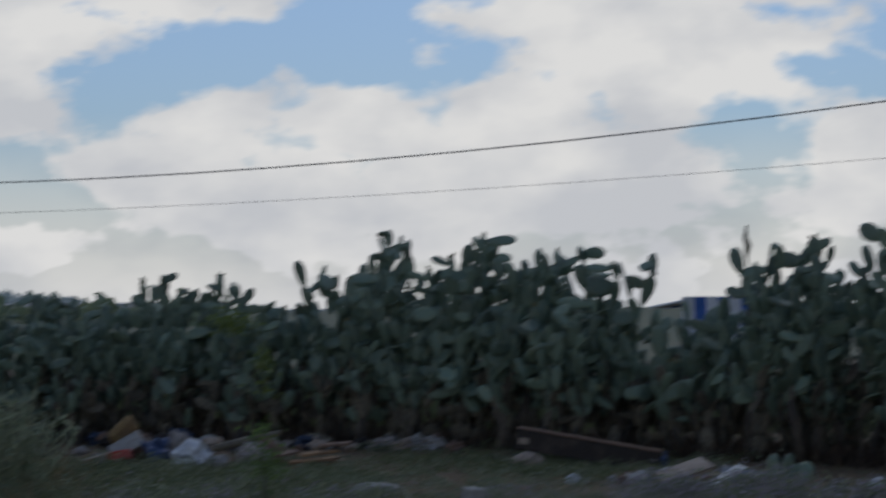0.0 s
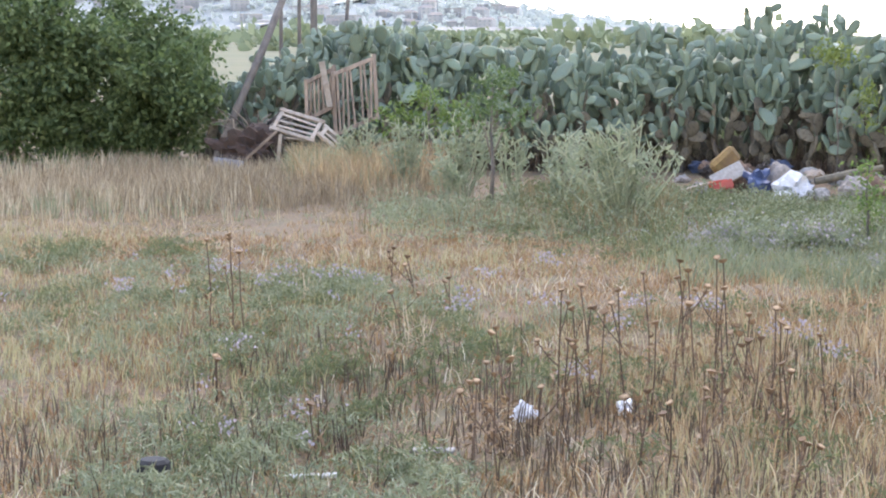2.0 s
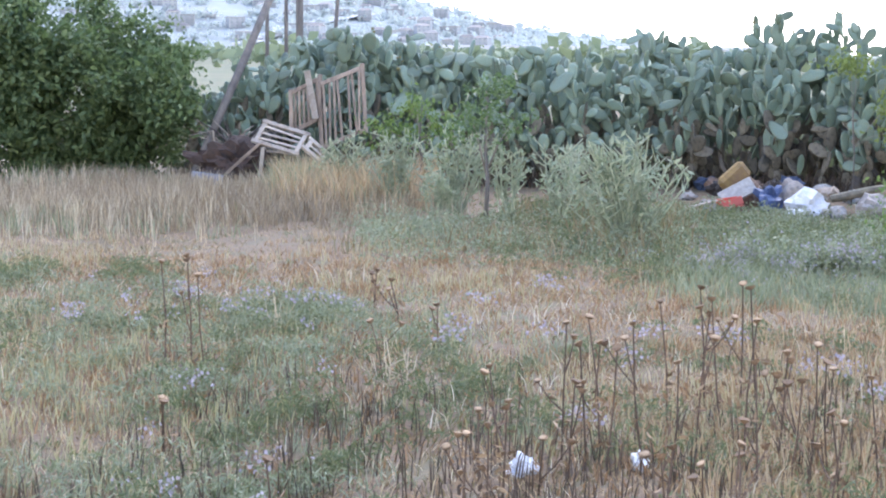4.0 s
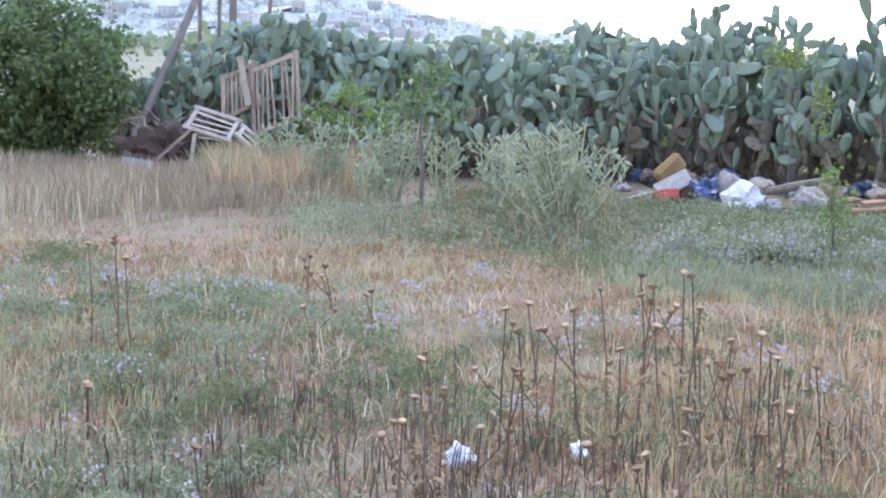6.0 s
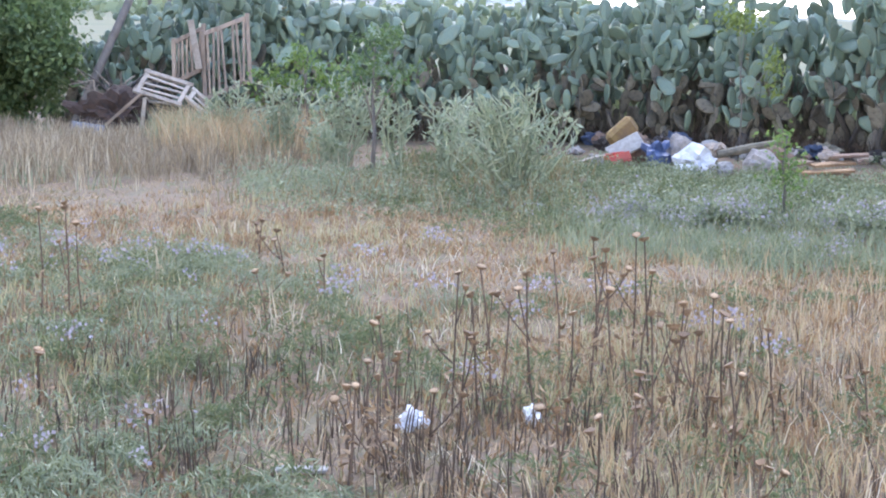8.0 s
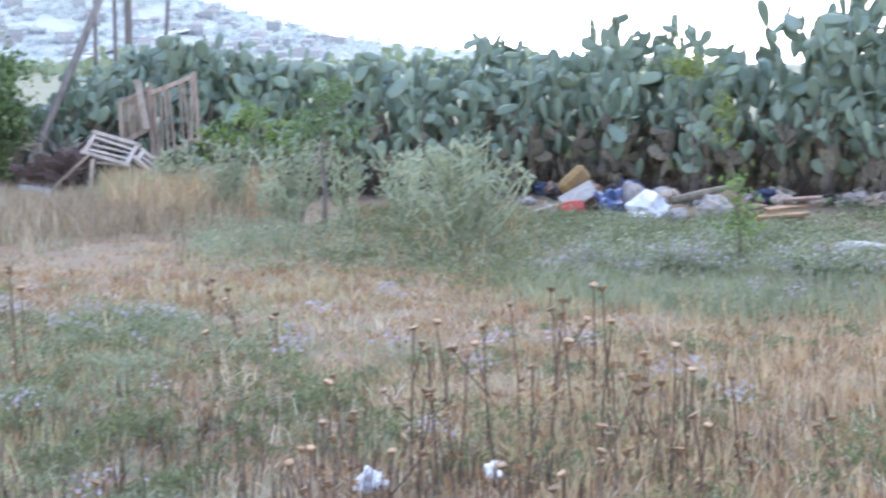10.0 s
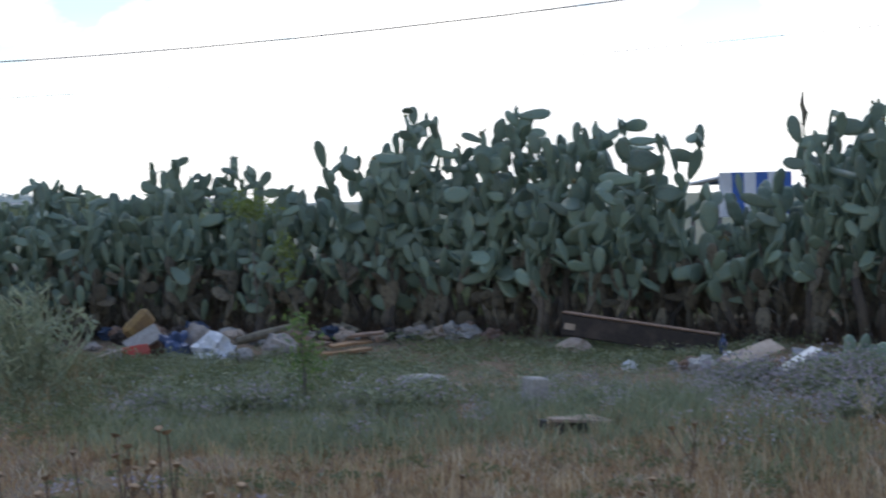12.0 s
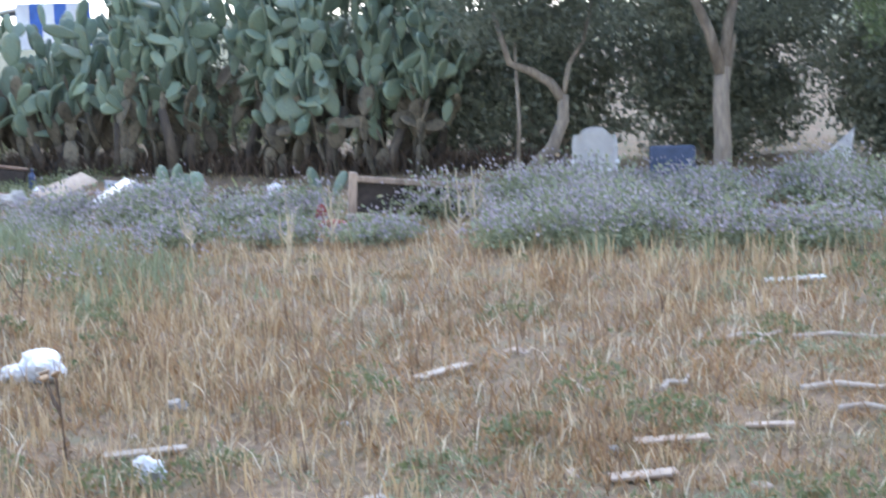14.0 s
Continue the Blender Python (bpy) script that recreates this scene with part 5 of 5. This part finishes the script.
for k in range(26):
    rx, ry = random.uniform(7.3, 9.6), 0
    ry = 23.6 - 0.84 * rx + random.uniform(-0.5, 0.3)
    s = random.uniform(0.08, 0.24)
    bag(rx, ry, s * 1.5, s, s * 0.8, random.choice((M_STONE, M_STONE, M_BAG, M_CARD, M_BROWN, M_SHEET, M_PADOLD)), "piece of mixed rubble in a heap", k * 1.3, "rubble_piece", 0.4)
bag(9.35, 15.9, 0.22, 0.18, 0.2, M_BAG, "white torn plastic bag on rubble", 6.0)
for k, (cx, cy) in enumerate(((8.6, 16.7), (8.75, 16.75), (9.7, 15.6))):
    pp = thing("cactus_cutting", pose(cx, cy, 0.02), "fallen prickly pear pad standing in rubble", "cactus")
    set_pad(pp, Vector((0, 0, 0)), Vector((random.uniform(-0.6, 0.6), 0, 1)), Vector((0.3, -1, 0.2)), 0.36, False, 0)
    set_pad(pp, Vector((0.1, 0, 0)), Vector((0.5, 0, 0.8)), Vector((-0.3, -1, 0.2)), 0.3, False, 0)

bn = thing("broken_bench", pose(8.72, 13.65, gz(8.7, 13.6), 0, 3, -30), "broken wooden bench with a dark back panel", "bench")
part("post", boxed(0.07, 0.07, 0.46, pose(0, 0, 0.22), 0.006), M_WOOD, bn)
part("top_rail", boxed(1.05, 0.06, 0.05, pose(0.5, 0, 0.37, 0, 3, 0), 0.006), M_WOOD, bn)
part("panel", boxed(0.95, 0.02, 0.26, pose(0.5, 0.03, 0.22, 0, 3, 0), 0.004), M_DARKWOOD, bn)
part("brace", boxed(0.03, 0.03, 0.34, pose(0.5, -0.05, 0.18, 0, 50, 0), 0.004), M_PALE, bn)
part("base_rail", boxed(0.3, 0.05, 0.05, pose(0.1, -0.02, 0.08), 0.004), M_PALE, bn)
bag(8.45, 13.5, 0.30, 0.2, 0.1, M_DULLRED, "flattened red cloth on the ground", 3.2, "red_cloth")
bag(8.55, 13.85, 0.12, 0.1, 0.2, M_DULLRED, "orange-red plastic tub by the bench", 1.2, "plastic_tub", 0.1)
solid("plank", boxed(0.3, 0.07, 0.02, None, 0.003), M_PALE, pose(8.1, 12.9, 0.06, 0, 0, -20), "pale short plank on the ground", "plank")

# plastic chairs
ch = thing("plastic_chair", pose(11.74, 14.02, gz(11.74, 14.02), 0, 0, 140), "white moulded plastic garden chair", "chair", "garden chairs")
bm = bmesh.new()
cols = []
for k in range(9):
    u = -1 + k / 4
    col = []
    for j in range(7):
        z = 0.22 + 0.42 * j / 6
        narrow = 1 - 0.30 * max(0, (z - 0.5) / 0.14) ** 2
        top = z if j < 6 else z - 0.07 * abs(u) ** 3
        col.append(bm.verts.new((0.215 * u * narrow, -0.05 * (1 - u * u) - 0.12 * (z - 0.2), top)))
    cols.append(col)
for a, b in zip(cols, cols[1:]):
    for j in range(6):
        bm.faces.new((a[j], b[j], b[j + 1], a[j + 1]))
bmesh.ops.solidify(bm, geom=bm.faces[:], thickness=0.014)
part("backrest", bm, M_PLASTIC, ch, smooth=True)
part("seat", boxed(0.42, 0.42, 0.025, pose(0, 0.2, 0.24), 0.012), M_PLASTIC, ch)
for lx in (-0.19, 0.19):
    for ly in (0.0, 0.38):
        part("leg", boxed(0.04, 0.04, 0.24, pose(lx, ly, 0.12), 0.006), M_PLASTIC, ch)
    part("armrest", boxed(0.04, 0.36, 0.02, pose(lx * 1.1, 0.2, 0.33), 0.006), M_PLASTIC, ch)
c2 = thing("camp_chair", pose(11.95, 13.18, gz(11.9, 13.2), 0, 0, 138), "dark blue padded chair with black legs", "chair", "garden chairs")
part("backrest", boxed(0.42, 0.06, 0.27, pose(0, 0, 0.35, 8), 0.02), M_NAVY, c2)
part("back_band", boxed(0.36, 0.012, 0.07, pose(0, -0.038, 0.40, 8), 0.004), M_BLUE, c2, "lighter blue band")
part("seat", boxed(0.42, 0.4, 0.05, pose(0, 0.2, 0.2), 0.015), M_NAVY, c2)
for lx in (-0.18, 0.18):
    for ly in (0.0, 0.36):
        part("leg", boxed(0.03, 0.03, 0.22, pose(lx, ly, 0.1), 0.004), M_BLACK, c2)

bm = bmesh.new()
for k in range(7):
    for j in range(5):
        u, v = k / 6, j / 4
        bm.verts.new((u * 0.9 - 0.45, v * 0.5, max(0.0, 0.62 * u ** 1.4 * (1 - 0.75 * v) + 0.03 * noise.noise((u * 4, v * 4, 1)))))
bm.verts.ensure_lookup_table()
for k in range(6):
    for j in range(4):
        bm.faces.new((bm.verts[k * 5 + j], bm.verts[(k + 1) * 5 + j], bm.verts[(k + 1) * 5 + j + 1], bm.verts[k * 5 + j + 1]))
bmesh.ops.solidify(bm, geom=bm.faces[:], thickness=0.01)
solid("tarpaulin", bm, M_BAG, pose(12.75, 12.3, gz(12.8, 12.2), 0, 0, -42), "pale grey tarpaulin propped to a point", "tarpaulin", smooth=True)

# ---------------------------------------------------------------- litter in the field
bag(3.78, 9.0, 0.30, 0.2, 0.155, M_BAG, "knotted white plastic bag on dry grass", 2.6)
bag(3.65, 9.05, 0.14, 0.12, 0.09, M_BAG, "loose end of white plastic", 4.6, "plastic_scrap")
bag(0.02, 8.13, 0.15, 0.08, 0.09, M_BAG, "crumpled white paper on dry grass", 1.1, "paper_scrap", 0.6)
bag(0.55, 8.2, 0.18, 0.08, 0.10, M_PLASTIC, "crushed white cup in dry grass", 2.1, "crushed_cup", 0.3)
bag(3.28, 6.95, 0.16, 0.12, 0.1, M_BAG, "crumpled white paper on dry grass", 3.1, "paper_scrap", 0.5)
bk = thing("bucket", pose(-1.66, 6.75, gz(-1.6, 6.75), 0, 0, 12), "black plastic bucket upside down", "bucket")
part("wall", tube(bmesh.new(), [(0, 0, 0), (0, 0, 0.10), (0, 0, 0.115)], [0.085, 0.078, 0.06], 9), M_BLACK, bk, smooth=False)
part("rim", tube(bmesh.new(), [(0, 0, 0), (0, 0, 0.02)], [0.092, 0.092], 14), M_BLACK, bk)
for lx, ly, rz, w, d, mt, lb in ((5.2, 7.6, 10, 0.36, 0.06, M_PALE, "bleached plank lying on soil"), (8.9, 8.8, -35, 0.4, 0.09, M_PLASTIC, "white board lying in straw"),
                                 (3.45, 7.3, -26, 0.34, 0.07, M_PALE, "bleached plank lying on soil"), (-0.42, 7.35, -8, 0.22, 0.07, M_STONE, "grey splintered board on soil"),
                                 (-0.95, 6.85, 6, 0.24, 0.05, M_PLASTIC, "pale board in dry grass"), (5.05, 5.85, -38, 0.3, 0.07, M_CARD, "pale flat stone fragment"),
                                 (4.62, 5.55, -30, 0.26, 0.08, M_CARD, "pale flat stone fragment"), (5.5, 5.75, -45, 0.2, 0.05, M_CARD, "pale flat stone fragment")):
    solid("plank" if "plank" in lb or "board" in lb else "stone_fragment", boxed(w, d, 0.014, None, 0.003), mt, pose(lx, ly, gz(lx, ly) + 0.02, 3, -2, rz), lb, "debris")
for sx, sy, rz, ln in ((6.26, 5.95, -42, 0.5), (7.4, 7.0, -48, 0.6), (7.0, 7.3, -30, 0.3), (6.0, 5.6, -55, 0.35), (5.7, 6.5, 10, 0.25)):
    solid("stick", tube(bmesh.new(), [(-ln / 2, 0, 0.03), (-ln / 6, 0.03, 0.045), (ln / 5, 0.0, 0.03), (ln / 2, 0.04, 0.05)], [0.014, 0.013, 0.011, 0.006], 6), M_PALE, pose(sx, sy, gz(sx, sy), 0, 0, rz), "bleached dry stick on the ground", "stick")
for k in range(20):
    d, a = random.uniform(6.2, 11), radians(random.uniform(20, 50))
    s = random.uniform(0.03, 0.09)
    bag(d * math.sin(a), d * math.cos(a), s * 1.6, s, s * 0.6, random.choice((M_STONE, M_CARD, M_PALE)), "small pale stone on bare soil", k * 0.7, "pebble", 0.3)

# ---------------------------------------------------------------- shed with striped awning behind the hedge
sh = thing("market_tent", pose(12.5, 27.1, -0.05), "tent with a blue and white striped cover", "tent")
for k in range(6):
    part("stripe", boxed(0.2, 0.05, 0.68, pose(-0.6 + 0.2 * k, 0, 1.76), 0.005), M_AWNB if k % 2 else M_AWNW, sh)
    part("roof_stripe", boxed(0.2, 1.3, 0.04, pose(-0.6 + 0.2 * k, 0.72, 1.98, -4), 0.005), M_AWNB if k % 2 else M_AWNW, sh)
for lx in (-0.68, 0.68):
    for ly in (0.05, 1.1):
        part("leg", boxed(0.05, 0.05, 1.6, pose(lx, ly, 0.8), 0.004), M_SHEET, sh)

# ---------------------------------------------------------------- village on the hill
HOUSES = []
for k in range(5):
    w, d, hgt = (11, 14, 9, 16, 12)[k], 10, (6, 9, 5, 8, 12)[k]
    o = thing("hill_house", pose(0, 1500, -60), "haze-toned stone house on the far hillside", "house", "houses on the hill")
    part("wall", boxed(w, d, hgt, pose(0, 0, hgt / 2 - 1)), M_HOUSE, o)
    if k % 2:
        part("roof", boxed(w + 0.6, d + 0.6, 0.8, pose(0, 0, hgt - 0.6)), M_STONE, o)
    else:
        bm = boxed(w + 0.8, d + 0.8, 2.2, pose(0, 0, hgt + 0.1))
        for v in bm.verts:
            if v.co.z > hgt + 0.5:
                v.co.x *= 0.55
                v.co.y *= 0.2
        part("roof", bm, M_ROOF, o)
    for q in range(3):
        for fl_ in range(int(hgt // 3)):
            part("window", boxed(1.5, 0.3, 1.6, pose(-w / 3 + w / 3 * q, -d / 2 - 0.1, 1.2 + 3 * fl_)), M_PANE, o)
    HOUSES.append(o)
random.seed(77)
for k in range(120):
    hy = 1500 + 500 * random.uniform(0.10, 0.8)
    hx_ = random.uniform(-700, -20) * hy / 2000
    m = pose(hx_, hy, hill_z(hx_, hy) - 0.5, 0, 0, random.uniform(-30, 30))
    o = HOUSES[k % 5]
    if k < 5:
        o.matrix_basis = m
    else:
        copy_thing(o, m)
for k in range(7):
    gx_ = -60 + 42 * k
    o = thing("greenhouse", pose(gx_, 1400 + 10 * (k % 3), -4), "long white greenhouse on the plain", "greenhouse", "greenhouses on the plain")
    part("hall", boxed(38, 30, 7, pose(0, 0, 3.5)), M_PLASTIC, o)
    bm = boxed(39, 31, 2.5, pose(0, 0, 8.2))
    for v in bm.verts:
        if v.co.z > 8.5:
            v.co.y *= 0.1
    part("roof", bm, M_STONE, o)
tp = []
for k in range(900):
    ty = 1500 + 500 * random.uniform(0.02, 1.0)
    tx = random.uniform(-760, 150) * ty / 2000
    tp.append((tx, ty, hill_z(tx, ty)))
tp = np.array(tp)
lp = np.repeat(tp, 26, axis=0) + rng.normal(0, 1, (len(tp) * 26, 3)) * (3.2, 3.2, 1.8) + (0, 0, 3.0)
# leaf tones are paled towards grey, with the haze painted in
ob = new("hill_trees", leaves_mesh("hill_trees", lp, 4.2, leafy("hazed_leaves", [(0.44, 0.485, 0.46), (0.47, 0.515, 0.485), (0.455, 0.50, 0.47)], 0.45), 0.2, 0.8))
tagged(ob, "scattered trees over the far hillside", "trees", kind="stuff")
t_d = rng.uniform(0, 1, 420) ** 0.6 * 1100 + 260
t_row = np.round(t_d / 140) * 140 + rng.normal(0, 9, 420)
tp = np.stack([rng.uniform(-0.26, 0.16, 420) * t_row, t_row, -np.clip(t_row - 60, 0, 600) * 0.004], -1)
t_size = rng.uniform(0.6, 1.4, 420).repeat(40)[:, None]
lp = np.repeat(tp, 40, axis=0) + rng.normal(0, 1, (420 * 40, 3)) * (2.6, 2.6, 1.1) * t_size + (0, 0, 2.0)
ob = new("plain_trees", leaves_mesh("plain_trees", lp, 2.4, leafy("plain_leaves", [(0.16, 0.21, 0.13), (0.21, 0.26, 0.15), (0.26, 0.30, 0.18)], 0.25), 0.2, 0.8))
tagged(ob, "rows of trees across the plain below the hill", "trees", kind="stuff")
bm = bmesh.new()
for k in range(9):
    px, py = -225 + 9 * k, 1540 + 24 * k
    box(bm, 16, 30, 1.0, pose(px, py, hill_z(px, py) + 2.5, 6, 0, -25))
rd = mesh_of("road", bm, M_FARROAD)
tagged(new("road", rd), "pale road climbing the far hillside", "road", kind="structure")
